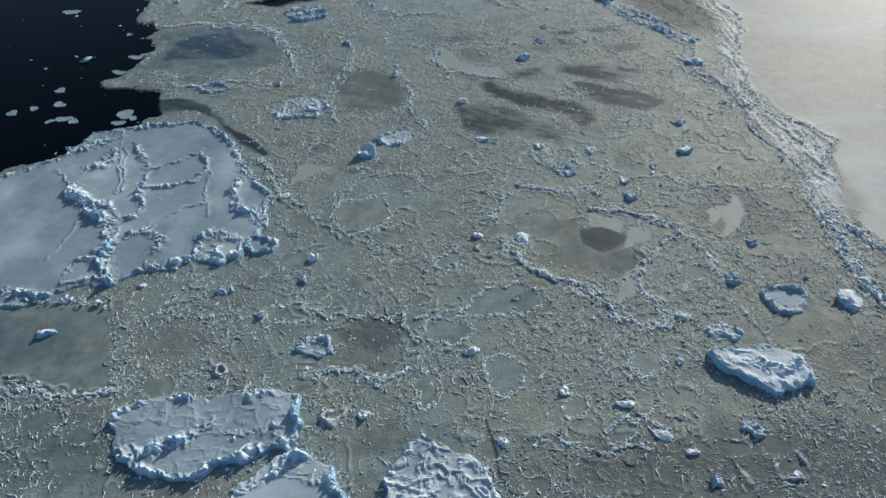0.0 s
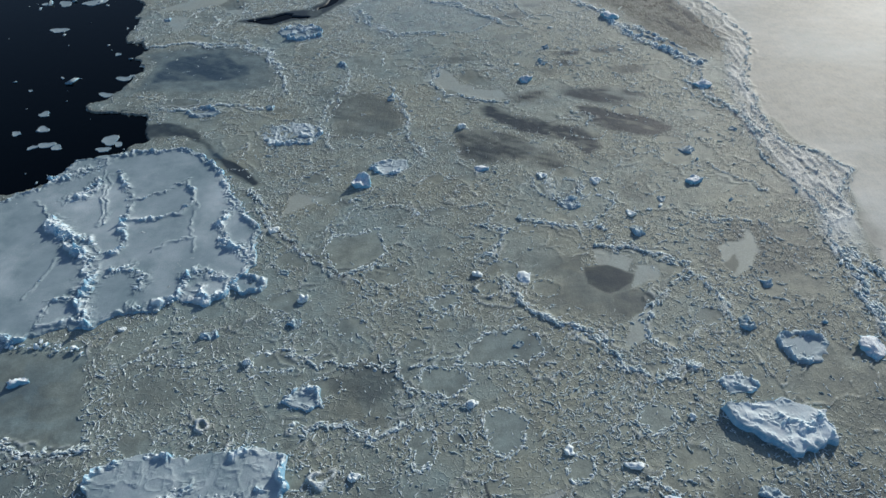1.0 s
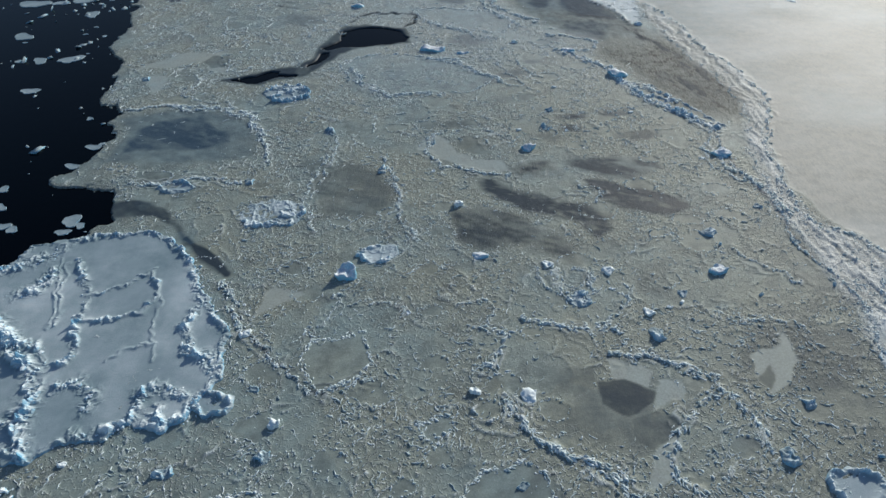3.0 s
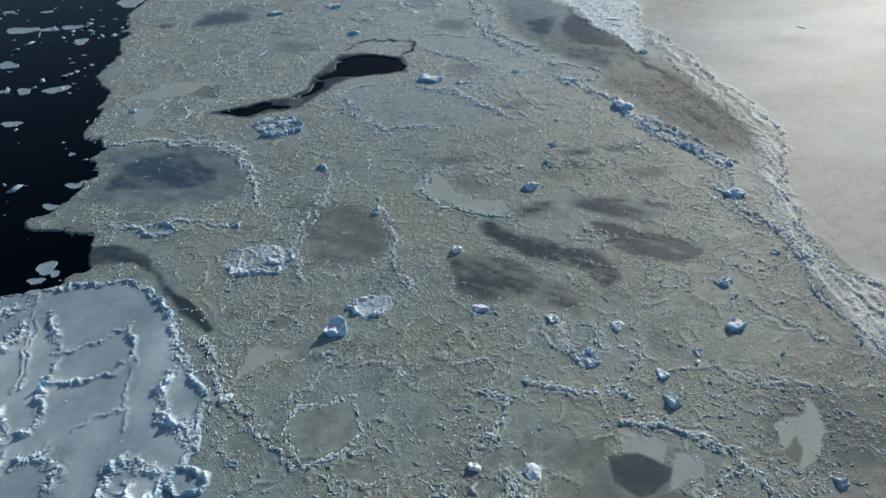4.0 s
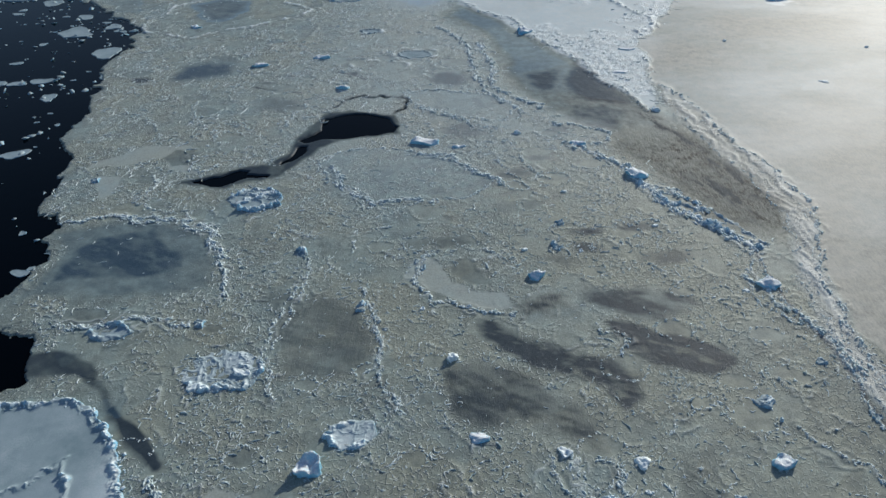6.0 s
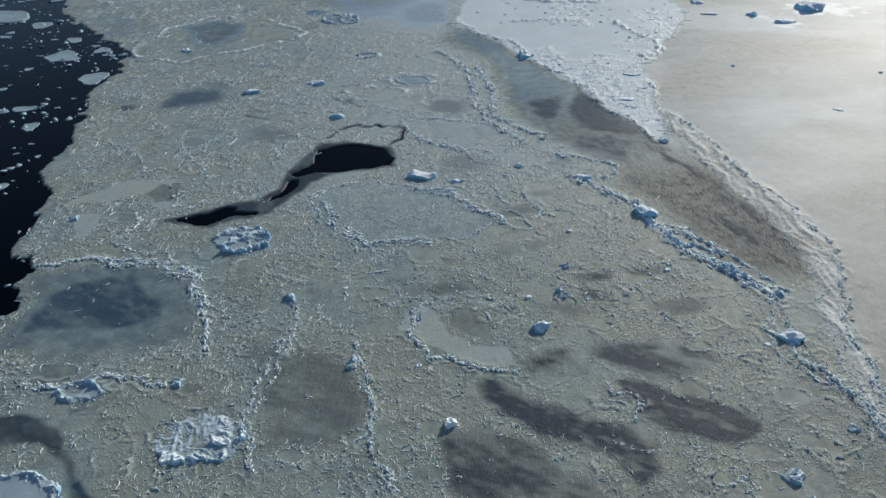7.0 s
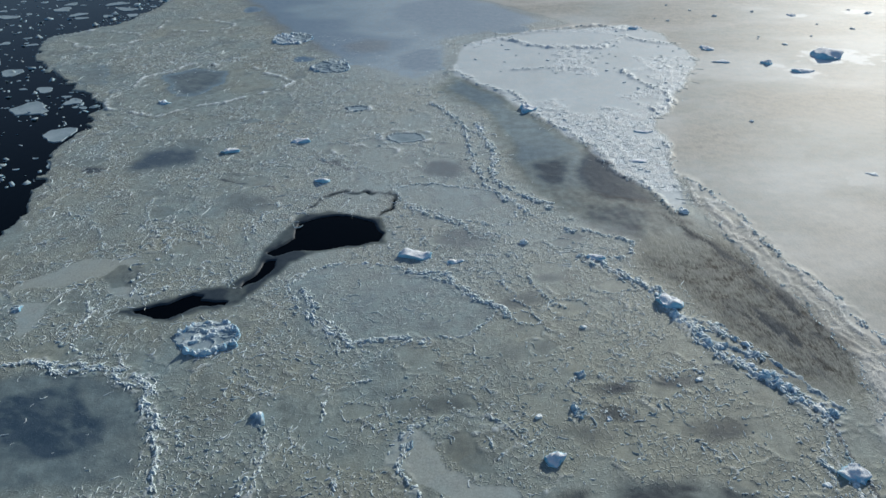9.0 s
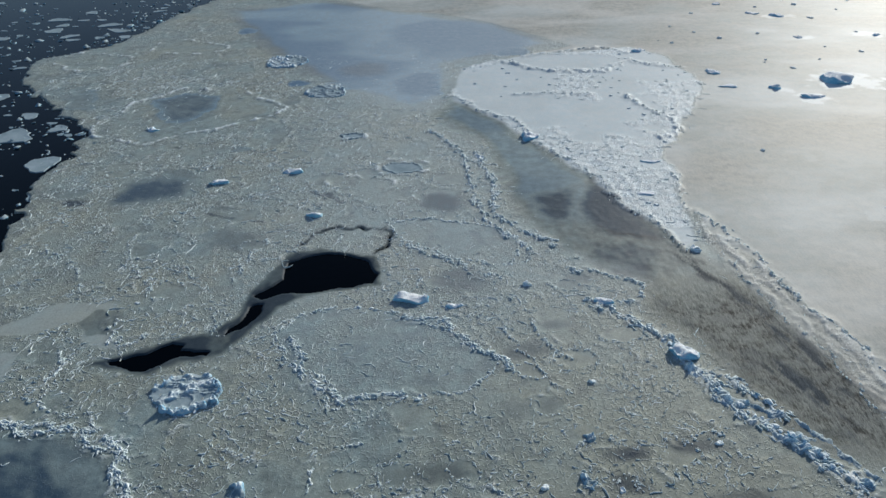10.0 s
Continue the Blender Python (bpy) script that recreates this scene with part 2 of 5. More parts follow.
NILAS = [(-79.7, 150), (-68, 149.6), (-61, 143), (-56.7, 136.6), (-45.3, 126), (-46.5, 125.5), (-52.5, 130), (-60.6, 139.8), (-66, 142), (-76, 142)]
CRACK = [(-56.7, 136.6), (-50.5, 131), (-44.8, 125.4)]
# narrow dark cracks
CRACKS = [
    [(4.6, 55.1), (5.8, 50.3), (6.4, 46.7), (8.2, 42.2)],
    [(-75.9, 62.1), (-69.3, 60.1), (-63.3, 57.1), (-57.1, 59)],
    [(69.1, 180), (70.2, 163.4), (73, 147.4), (74.7, 133.3), (77.2, 125.2), (78.5, 116.6), (78.8, 109.7), (77.6, 104.7)],
    [(-68.2, 269.6), (-58.2, 265.4), (-46.8, 263.2)],
    [(-37.3, 279.3), (-30.2, 275.8), (-24.1, 266.9)],
    [(-88.4, 310.4), (-79.6, 306.7), (-73, 302.4)],
    [(-75.2, 149.6), (-68.9, 146), (-62.9, 142.7)],
    [(-36.2, 109.1), (-30.2, 103.2), (-23.6, 97.9), (-20.8, 95.9)],
]
# smooth refrozen sheets, light grey
SHEETS = [
    [(29, 104.3), (36.5, 101), (35, 97.4), (29.7, 99), (28, 101)],
    [(37, 99), (40.5, 99), (39, 96), (34, 93.3)],
    [(35.6, 89.5), (37.5, 88), (35.5, 82), (33.5, 79), (31, 79), (32.5, 86)],
    [(62, 109.7), (61.5, 104), (58, 99), (54, 97), (53, 104)],
    [(-1.7, 177.7), (1.7, 170), (7, 167), (13.8, 166.5), (15.3, 160.6), (8.8, 160.6), (-1.4, 166), (-8, 170), (-7, 176)],
    [(-98, 216.5), (-86, 229), (-72.5, 229), (-66, 213), (-74, 215), (-78, 221)],
    [(-95, 211.6), (-86, 212.7), (-84, 204.7), (-86.4, 201.5)],
    [(-37, 114), (-34.5, 121.5), (-27.6, 119.4)],
]
# dark refrozen sheets with clean edges: darkness, then outline
DARK_SHEETS = [
    (.72, *[(25.7, 99.2), (30.7, 99.7), (35.1, 97.4), (34.0, 94.5), (29.7, 92.2), (25.9, 94.5)]),
    (.38, *[(20.8, 99.2), (25.8, 103.0), (25.5, 98.0), (21.3, 95.6)]),
    (.48, *[(29.7, 92.2), (34.2, 93.3), (38.6, 92.2), (37.5, 89.5), (32.5, 85.8), (30.3, 87.9)]),
    (.40, *[(53.2, 99.3), (56.5, 103.0), (56.6, 99.3), (54.3, 96.8)]),
    (.30, *[(1.6, 176.1), (6.1, 177.7), (8.2, 173.0), (11.2, 167.9), (6.0, 168.7), (2.2, 171.6)]),
    (.19, *[(-100, 77.8), (-64, 77.8), (-57, 61.3), (-63.5, 57.5), (-75.6, 61.3), (-91, 63.5)]),
    (.35, *[(-78.4, 221.2), (-76.0, 226.5), (-69.5, 225.0), (-67.2, 218.5), (-74.0, 217.3)]),
]
# dark thin patches: x, y, half width, half depth, darkness
PATCHES_FAR = [(-53, 254, 6.7, 4.8, .4), (2, 272, 7.2, 6.3, .6), (-34, 383, 12, 14, .4), (-100, 450, 4.5, 6, .7), (-59, 371, 3.5, 3.4, .8), (6, 236, 8, 4.4, .5),
               (19, 212, 6, 2.6, .5), (-105, 274, 4.1, 2.3, 1), (-31, 277, 1.6, 1.3, 1), (34, 187, 5.3, 2.2, .65), (33, 181, 3.8, 2.4, .6), (50, 178, 6.3, 2.6, .5),
               (46, 189, 6, 2, .5), (2, 183, 8, 2.3, .4), (27, 220, 3.6, 2, .4), (34, 236, 4.5, 3, .4), (26, 176, 5, 2, .35)]
PATCHES_BAND = [(-27, 418, 16, 13, .4), (31, 411, 10.4, 6.8, .6), (5, 440, 17, 8, .4), (-33, 369, 14, 8, .45), (-64, 444, 17, 10, .3)]
# several wide ones also dim the nearest ground, where glare is weak
PATCHES_NEAR = [(60, 48, 19, 9, .42), (-80, 69, 17, 8, .34), (15, 44, 14, 5, .26), (78, 60, 12, 9, .4), (64, 104, 15, 10, .4), (-14, 72, 7, 4.5, .42), (-15, 67, 7, 3.5, .25),
                (28, 91, 11, 6.5, .3), (21, 99, 6, 4.3, .3), (66, 95, 8, 4, .25), (-12, 52, 8, 4, .25), (-50, 70, 9, 4, .22), (-62, 50, 22, 8, .3), (42, 47, 24, 8, .4)]
# dark thin ice in streaks and ponds: darkness, silt, then outline
STREAKS = [
    (1.0, 0, (4.7, 158), (10.3, 158.8), (14.4, 154.9), (20.8, 152.3), (25.1, 148.6), (30.8, 147.7), (35.4, 144.3), (35, 138.4), (31.2, 135.8), (27.6, 142), (22.8, 143.7), (17.2, 145.7), (12.8, 149.1), (8.2, 152.4)),
    (0.62, 0.4, (-0.1, 145.8), (8.7, 147.8), (16.6, 144.3), (19.5, 139.5), (23.7, 138), (27.9, 133.2), (25.6, 128.7), (21.1, 130.1), (18.4, 133.9), (12.4, 132.9), (7, 131.5), (1.7, 133.7)),
    (1.1, 0, (31.3, 157.8), (37.5, 158.2), (41.6, 154.4), (45.8, 154.4), (54.4, 151), (54.7, 147.2), (48.8, 143.6), (44.1, 145.2), (39.6, 145.3), (35.1, 149), (33, 153.5)),
]
STREAKS_MORE = [
    (0.75, 0, (27.8, 163.8), (31.5, 167.4), (40.8, 168.8), (52.2, 165.3), (52.5, 161.6), (44.7, 157.8), (37.5, 158.2), (31.6, 160.2)),
    (0.36, 0.3, (-32.9, 160.6), (-24.3, 165.1), (-15.5, 160.9), (-12.5, 151), (-14.5, 143.8), (-22.3, 142.2), (-29.5, 143.9), (-32.7, 153)),
    (0.75, 0.85, (14.9, 162.3), (20.3, 165.3), (25.4, 165.3), (25.9, 162.2), (22.2, 159.3), (16.5, 158.7)),
]
STREAKS_FAR = [
    (0.36, 0, (-93.9, 188.4), (-79.1, 192.5), (-67, 192.4), (-56.8, 187.9), (-49.6, 178.3), (-47.7, 167), (-56.9, 164.5), (-76.6, 164.6), (-85.9, 164.7), (-89.7, 159), (-86.7, 178.7)),
    (0.74, 0, (-84.5, 178.7), (-79.8, 186.6), (-67.5, 189.1), (-58.8, 180.8), (-55.5, 174.4), (-62.9, 171), (-74.7, 169.8), (-82.2, 169.9), (-84.6, 167.7)),
] + [
    (0.6, 0, (-112.8, 353.9), (-102.3, 362.1), (-87.2, 359.1), (-84.5, 344.9), (-91.9, 331.7), (-99.6, 330.4), (-106.4, 340.1)),
    (0.75, 0.1, (-95.5, 274.5), (-93.3, 285.7), (-84.9, 290.9), (-76.2, 287.1), (-73.6, 279.3), (-80.5, 274.5), (-92.3, 271.6)),
    (0.2, 0, (-97.2, 270.1), (-95.2, 288.2), (-84.3, 293.9), (-69.7, 288.4), (-69.7, 277.6), (-83.2, 269.2)),
    (0.36, 0, (-151.2, 357), (-143.4, 369.3), (-137.3, 362.7), (-129.2, 343.5), (-143.5, 344)),
]
STREAKS_BAND = [
    (0.9, 0, (25.8, 275.3), (38.9, 281.7), (38.5, 271.2), (36.5, 261.6), (31.8, 260.3), (28, 266.8)),
    (0.95, 0, (46.2, 289.8), (54.9, 272.5), (57.5, 264.2), (60.4, 250.9), (50.1, 252.4), (40.7, 256), (38.7, 270.6)),
    (0.7, 0, (37, 253.4), (50.1, 252.4), (58.6, 247.2), (50.6, 235.2), (42.7, 238), (36.3, 243.4)),
    (1.1, 0.1, (-19.5, 373.5), (-10, 382.9), (-1.3, 381.1), (-0.5, 357.9), (-10, 354), (-16.1, 356.6)),
]
STREAKS_MUD = [
    (0.8, 0, (-47.1, 388.7), (-36, 399), (-23, 395.4), (-21.4, 380.5), (-33.4, 376.7), (-43.2, 378.5)),
    (0.75, 1, (60.7, 249.4), (66, 239.2), (70.2, 228.4), (76.8, 215.3), (79.5, 202.6), (79.3, 191), (77.3, 193.5), (75.1, 203.6), (71.4, 215), (66.6, 227.1), (62.2, 236.6), (58.6, 244.7)),
    (0.65, 1, (64.2, 208.5), (70, 210.4), (71.7, 205.4), (77.4, 199.5), (79.9, 192.8), (76.2, 189.8), (69.8, 196.8), (65.9, 204.7)),
]
# smooth cells of refrozen ice with upturned borders: thin, tone, then outline
SHAPES = [
    (0.12, 0.9, (5.5, 66.5), (9.9, 67.3), (12.3, 65.3), (11.5, 61.9), (9, 60.3), (7, 58.7), (5.3, 60.3), (5, 64.2)),
    (0.12, 0.6, (3.9, 79.8), (7.2, 82.6), (12.6, 83.6), (15.8, 81.9), (16, 77.7), (13, 76.3), (4.8, 75.7), (1.6, 77.3)),
    (0.12, 0.7, (-5.9, 63), (-2.6, 64.1), (-2.3, 60.3), (-3, 57.4), (-5.2, 56.4), (-6.2, 59.2)),
    (0.1, 0.5, (29.7, 67.3), (33, 69.5), (35.2, 67.7), (35, 64.6), (31.6, 62.9), (29.9, 64.6)),
    (0, 0.6, (-4.7, 90.8), (0.9, 91.9), (1.6, 89.3), (-1.9, 87.4), (-3.8, 88.5)),
    (0.05, 0.5, (-25.6, 102.6), (-24.1, 107.2), (-15.1, 110), (-13.2, 103.5), (-16.4, 98.2), (-21.7, 96.5)),
]
SHAPES_MORE = [
    (0.1, 0.5, (17, 57.7), (18.9, 59), (21.6, 57.7), (20.4, 55.2), (17.6, 54.5), (16.5, 55.7)),
    (0.12, 0.7, (23.2, 51.8), (25.7, 54), (28.1, 53.7), (27.2, 51.1), (24.1, 49.9)),
    (0.0, 0.7, (-4.8, 74.4), (1.8, 76.4), (3.5, 71.9), (-0.3, 69.2), (-5.7, 70.6)),
    (0.2, 0.4, (-33.5, 77.7), (-27.5, 79.1), (-26.1, 75.7), (-30.7, 74.1), (-34, 75)),
    (0.1, 0.9, (-34.7, 217.9), (-28.7, 224.3), (-16.5, 227.1), (-4.9, 223.1), (3.7, 217.5), (13.3, 209), (6.9, 201.5), (-2.8, 200.1), (-16.6, 199.5), (-23.1, 206.2), (-29.3, 209.4)),
    (0.1, 0.85, (-12.8, 261.7), (-2.2, 264.4), (14.4, 259.8), (22.6, 251.5), (17.6, 242.2), (3.9, 245.5), (-10.8, 254.7)),
]
# frozen-in cells with raised borders: x, y, half width, half depth, border height
CELLS_NEAR = [(-19, 56, 1.4, 1, 1.2), (-40, 64, 1.2, 1.2, 1.3), (50, 47, 2.9, 2.2, 1), (7, 93, 1.5, 2.1, 1), (37, 60, 2.2, 1.6, .8)]
CELLS_FAR = [(-11, 294, 7, 5.4, 1.2), (-30, 318, 4.3, 3.2, 1.2), (-95, 341, 34, 22, 1.5), (-23, 283, 8.4, 5.6, .8),
             (-123, 423, 16.7, 11, 1), (-160, 403, 18.6, 11.5, 1)]
# pressure ridges: height, then points
RIDGES = [
    (.8, (-10.6, 252), (3.8, 244.5), (14.5, 237)), (1.1, (48, 215.4), (52, 202.7), (57.6, 194), (64, 188), (70, 179)), (1.0, (51, 204), (57.6, 202.7), (62.6, 194)),
    (1.0, (-75, 60.6), (-64, 57.5), (-56, 60)), (1.1, (34, 229), (43, 219), (48, 214)), (.6, (-23, 64), (-9.7, 63), (-6.5, 66)),
]
RIDGES_SHORE = [
    (1.0, (-45, 124.4), (-42.5, 119.2), (-38.5, 112), (-37.2, 109.1)),
    (0.7, (-36.4, 109.1), (-30.2, 103.2), (-23.6, 97.9), (-20.4, 95.7), (-16.7, 99.1), (-12.9, 99.2)),
    (1.0, (-56.9, 191.1), (-51.9, 183.2), (-48.1, 176.6), (-45.7, 165.9)),
    (0.9, (-97.7, 190.3), (-84, 193.4), (-69.1, 194), (-56.9, 191.1)),
    (0.9, (-76, 157), (-68.4, 156.9), (-61.3, 158.4), (-50.7, 156.8)),
    (0.7, (-30.2, 138.6), (-32.7, 149.4), (-32.3, 158.6), (-30, 167.9), (-29.5, 176.9)),
    (0.8, (-16.9, 168.9), (-13.2, 158.5), (-11.3, 147.5), (-8.3, 140.9), (-4.6, 133.7)),
]
RIDGES_DARK = [
    (1.1, (11.8, 96.5), (12.6, 90.8), (15.6, 87.7), (20.2, 84.7), (25.1, 81.9), (28.7, 78.4), (31.2, 75.1), (35, 74.3), (39.4, 75.8), (42.1, 76.6)),
    (1.0, (39.1, 91.6), (36.2, 85.5), (36.2, 81.9), (38, 79.4), (40.6, 76.4)),
    (0.9, (28.8, 106.1), (34.6, 105.2), (39.1, 103.3), (46.5, 99.8), (49, 96.4), (49.7, 90.8), (49.6, 86.7)),
    (0.7, (38.8, 91.6), (42.9, 94.8), (47.2, 97.2)),
    (0.8, (-28.3, 77.7), (-21.9, 76.4), (-16.7, 76.6), (-10.5, 75.7), (-8.7, 71.9), (-6.6, 69.2)),
    (0.9, (-26.2, 64.4), (-19.3, 64.1), (-10.6, 62.3), (-6.8, 66.1)),
    (0.6, (-6.2, 70), (-1.2, 68.2), (2.6, 67.6)),
]
RIDGES_MID = [
    (0.6, (-6.9, 75.7), (-0.3, 77.7), (3.1, 79.1)),
    (0.8, (13.6, 113.8), (19.8, 112.8), (24.7, 111.8), (32.1, 109.9)),
    (0.9, (5.3, 110.9), (10.8, 108.6), (9.3, 102.5), (5.7, 103.4)),
    (0.8, (21.4, 128.9), (22.6, 121.1), (25.5, 118.3), (29.1, 121), (28.7, 125)),
    (0.7, (23.7, 52.3), (29, 54.7), (33.2, 55.7), (36.3, 54.2)),
    (0.8, (30.3, 54.7), (32.4, 52.3), (35.1, 51.3)),
    (0.7, (13.7, 52.7), (16, 49.9), (20.1, 48.7), (29.5, 49)),
    (0.6, (-54.3, 75.7), (-49.2, 77.7), (-42.4, 75.7), (-34.9, 74.4)),
    (0.6, (-62.1, 75.7), (-57.2, 73.7), (-52.7, 75.7), (-51.3, 81.2)),
]
RIDGES_SIDE = [
    (1.3, (77.5, 105), (78.1, 98), (77.5, 91.5), (78.1, 85.5), (79.3, 79.5)),
    (1.2, (78.8, 104.7), (82.7, 98), (84.9, 91.2)),
    (1.0, (75.8, 93.1), (77.1, 88.1), (77.9, 82.3)),
    (0.6, (69.1, 180), (70.2, 163.4), (73, 147.4), (74.7, 133.3), (77.2, 125.2), (78.5, 116.6), (78.8, 109.7), (77.6, 104.7)),
    (1.0, (63.7, 171.4), (68, 165), (70.8, 158.9), (73.5, 150.6), (75.2, 143.8)),
    (0.6, (69.7, 181.9), (64.3, 171.4), (65.1, 164), (71.4, 154.2)),
]
RIDGES_FAR = [
    (1.0, (-8.6, 223.1), (0, 223), (3.7, 217.5), (13.3, 209), (15.3, 205.8)),
    (0.9, (-29.6, 216.1), (-22.6, 203.1), (-16.5, 199.1), (-2.7, 199.8)),
    (1.0, (11.4, 304.4), (14.8, 281.6), (17.6, 262.6), (25.8, 254.1), (29.8, 251.4)),
    (0.9, (-3.7, 322.7), (7.7, 302.4), (8.9, 278.3), (14.5, 261.2), (23.6, 247.7)),
    (0.9, (-79.3, 194.5), (-73.7, 191.9), (-64.7, 192.4), (-56.3, 187.5), (-51.9, 180.7)),
    (0.7, (-43.4, 255.3), (-47.4, 242.7), (-47, 235.9)),
    (0.8, (-71.3, 223.8), (-65.5, 214.7), (-61.5, 218.1)),
    (0.8, (31.4, 242.7), (41.1, 236.9), (49.8, 234.6), (45.6, 228.3), (36.4, 226.5)),
]
RIDGES_SNOW = [
    (1.5, (4.3, 354.7), (14.7, 340), (26.4, 330.2), (33.9, 308.9), (42.8, 295.5), (48.2, 287.2), (50.5, 274.1), (58, 260.4), (61.8, 248.3)),
    (1.4, (27, 396.4), (38.4, 386.1), (52.2, 381.2), (69, 381.9), (82.6, 397.2)),
    (1.2, (36.3, 401.6), (56.5, 409.8), (72.7, 413.3), (83, 406.9)),
    (1.3, (71.7, 352.4), (76.7, 338.1), (81.9, 327.5), (82.1, 320.2), (74.1, 313.5)),
    (0.8, (28.6, 356.3), (44.2, 357.6), (58.1, 354.7)),
    (1.2, (71.3, 291.1), (68.1, 277), (67.8, 269.1)),
    (1.0, (81.8, 394.1), (92.2, 388.3), (102.3, 385.7)),
]
RIDGES_WIRE = [
    (0.6, (18.8, 127.6), (19, 123.7), (21.6, 121.8), (27.5, 121.4), (28.4, 125.5), (25.2, 126.3)),
    (0.7, (14, 113.6), (20.4, 113), (27.7, 112), (32.5, 113.1), (35.4, 117.6), (34.6, 122.4)),
    (0.6, (1.7, 117.6), (6.6, 118.2), (8.4, 115.8), (7.4, 113), (3.6, 111.4)),
    (0.6, (-14.8, 117.5), (-13, 118.7), (-9, 117.5), (-7.7, 114.1)),
    (0.6, (-27.1, 106.6), (-24.2, 110.8), (-21.6, 117.5), (-22.8, 119.9), (-19.6, 119.9)),
    (0.5, (40.2, 125), (42.3, 121.8), (46.4, 122.4)),
    (0.5, (38.4, 130.3), (41.5, 134.6), (46.2, 136.1)),
    (0.6, (51, 113.1), (56, 114.2), (61.3, 113.7), (65.1, 109.9)),
    (0.6, (59.1, 133.1), (62.2, 127.6), (67.1, 125), (70.9, 122.5)),
]
RIDGES_WIRE_MID = [
    (0.6, (-76.3, 204.4), (-73, 198), (-64.4, 195.9), (-54.2, 188.2), (-51.2, 182.9)),
    (0.6, (-30.8, 215.2), (-23.5, 203.7), (-17.5, 197.4)),
    (0.8, (-0.6, 179.2), (-5.9, 176), (-6.7, 170), (-1.3, 163.1), (5.8, 161.5), (14.2, 159.7)),
    (0.6, (9.7, 180.7), (14, 177.5), (15.4, 174), (11.5, 172.6), (9.4, 175.9)),
    (0.5, (29.1, 180.6), (32.8, 182.2), (33.3, 178.9)),
    (0.7, (31, 156.7), (34.2, 153.8), (34.1, 149.4)),
    (0.6, (-30, 142.8), (-31, 150.1), (-29.4, 159.4), (-29.3, 168.7), (-31, 171.7)),
    (0.6, (-15.6, 161.9), (-13, 156.9), (-11.8, 146.8), (-14.9, 142.8)),
    (0.6, (-52.4, 182.9), (-48.4, 177.9), (-42.9, 174.7)),
]
RIDGES_WIRE_FAR = [
    (0.6, (-100.8, 250.9), (-89.7, 243.3), (-81.5, 232)),
    (0.6, (-79.4, 255.9), (-74.8, 243.1), (-66.4, 233.9)),
    (0.5, (-55.7, 219.5), (-56.9, 226.6), (-47.9, 225.5), (-44.4, 218)),
    (0.7, (-77.2, 202.1), (-75.9, 208.2), (-77.2, 213.1)),
    (0.6, (-38.9, 188.6), (-30.6, 187.3), (-28.3, 185.9)),
    (0.6, (-20.3, 179.5), (-19.8, 187.3), (-12.3, 189.6)),
    (0.5, (1.6, 188.4), (8.5, 187.1), (10.5, 189.5)),
    (0.6, (16.7, 230.7), (22.8, 217.3), (27.4, 208.9)),
    (0.6, (13.6, 222.9), (19.5, 208.9), (24.9, 199.9)),
    (0.5, (25.1, 188.2), (29.5, 190.6), (33.6, 187)),
    (0.6, (41, 189.4), (49.6, 191.8), (54.7, 186.9)),
]
ALL_RIDGES = RIDGES_WIRE + RIDGES_WIRE_MID + RIDGES_WIRE_FAR + RIDGES + RIDGES_SHORE + RIDGES_DARK + RIDGES_MID + RIDGES_SIDE + RIDGES_FAR + [(0.5, *CRUMPLE[2:14]), (0.75, *CRUMPLE[14:30])]


# snow lying round stranded ice on the far plain: x, y, half width, half depth
SNOW_SPOTS = [(162, 366, 17, 11, .95), (141, 348, 10, 6, .95), (131, 358, 5, 4, .9), (170, 425, 7, 4, .9), (123, 266, 10, 6, .62), (112, 250, 5, 3, .4),
              (205, 430, 9, 6, .9), (176, 465, 10, 5, .8), (135, 300, 30, 10, .42), (105, 283, 12, 6, .42)]


def scatter_pans(count):
    rng = np.random.default_rng(5)
    out = []
    while len(out) < count:
        y = 42 + 270 * rng.random() ** 1.1
        x = rng.uniform(-0.6, 0.6) * (y + 70)
        rx = rng.uniform(1.2, 3.2) + 0.012 * y * rng.random()
        at = (np.array([x]), np.array([y]))
        if region(*at, PALE_EDGE)[0] > -rx - 12 or region(*at, WATER_EDGE)[0] > -rx - 3 or region(*at, LEAD)[0] > -rx - 3:
            continue
        if region(*at, BAND)[0] > -rx or any(math.hypot(x - a, y - b) < 0.95 * (rx + c) for a, b, c, *_ in out):
            continue
        out.append((x, y, rx, rx * rng.uniform(0.5, 0.85), rng.uniform(-0.4, 0.4), rng.choice([0.0, 0.08, 0.16, 0.25])))
    return out


SMALL_PANS = [q for q in scatter_pans(150) if all(math.hypot((q[0] - c[0]) / c[2], (q[1] - c[1]) / c[3]) > 1.1 for c in CELLS_FAR if c[2] > 15)
              and not any(inside(np.array([q[0]]), np.array([q[1]]), pts)[0] for _, _, *pts in STREAKS + STREAKS_MORE + STREAKS_FAR + STREAKS_BAND + SHAPES + SHAPES_MORE)
              and not any(inside(np.array([q[0]]), np.array([q[1]]), pts)[0] for pts in SHEETS + [row[1:] for row in DARK_SHEETS])]


def around(x, y, pts, reach):
    """Which places lie in the box round some points."""
    px, py = [q[0] for q in pts], [q[1] for q in pts]
    return (x > min(px) - reach) & (x < max(px) + reach) & (y > min(py) - reach) & (y < max(py) + reach)


def warp(x, y):
    """Places shifted by a smooth random field, so that lines over the plan run uneven."""
    wx = x + 4 * (fbm(x, y, 9, 3) - 0.5) + 2.0 * (value_noise(x, y, 1.9, 8) - 0.5)
    return wx, y + 4 * (fbm(x, y, 9, 4) - 0.5) + 2.0 * (value_noise(x, y, 1.9, 9) - 0.5)


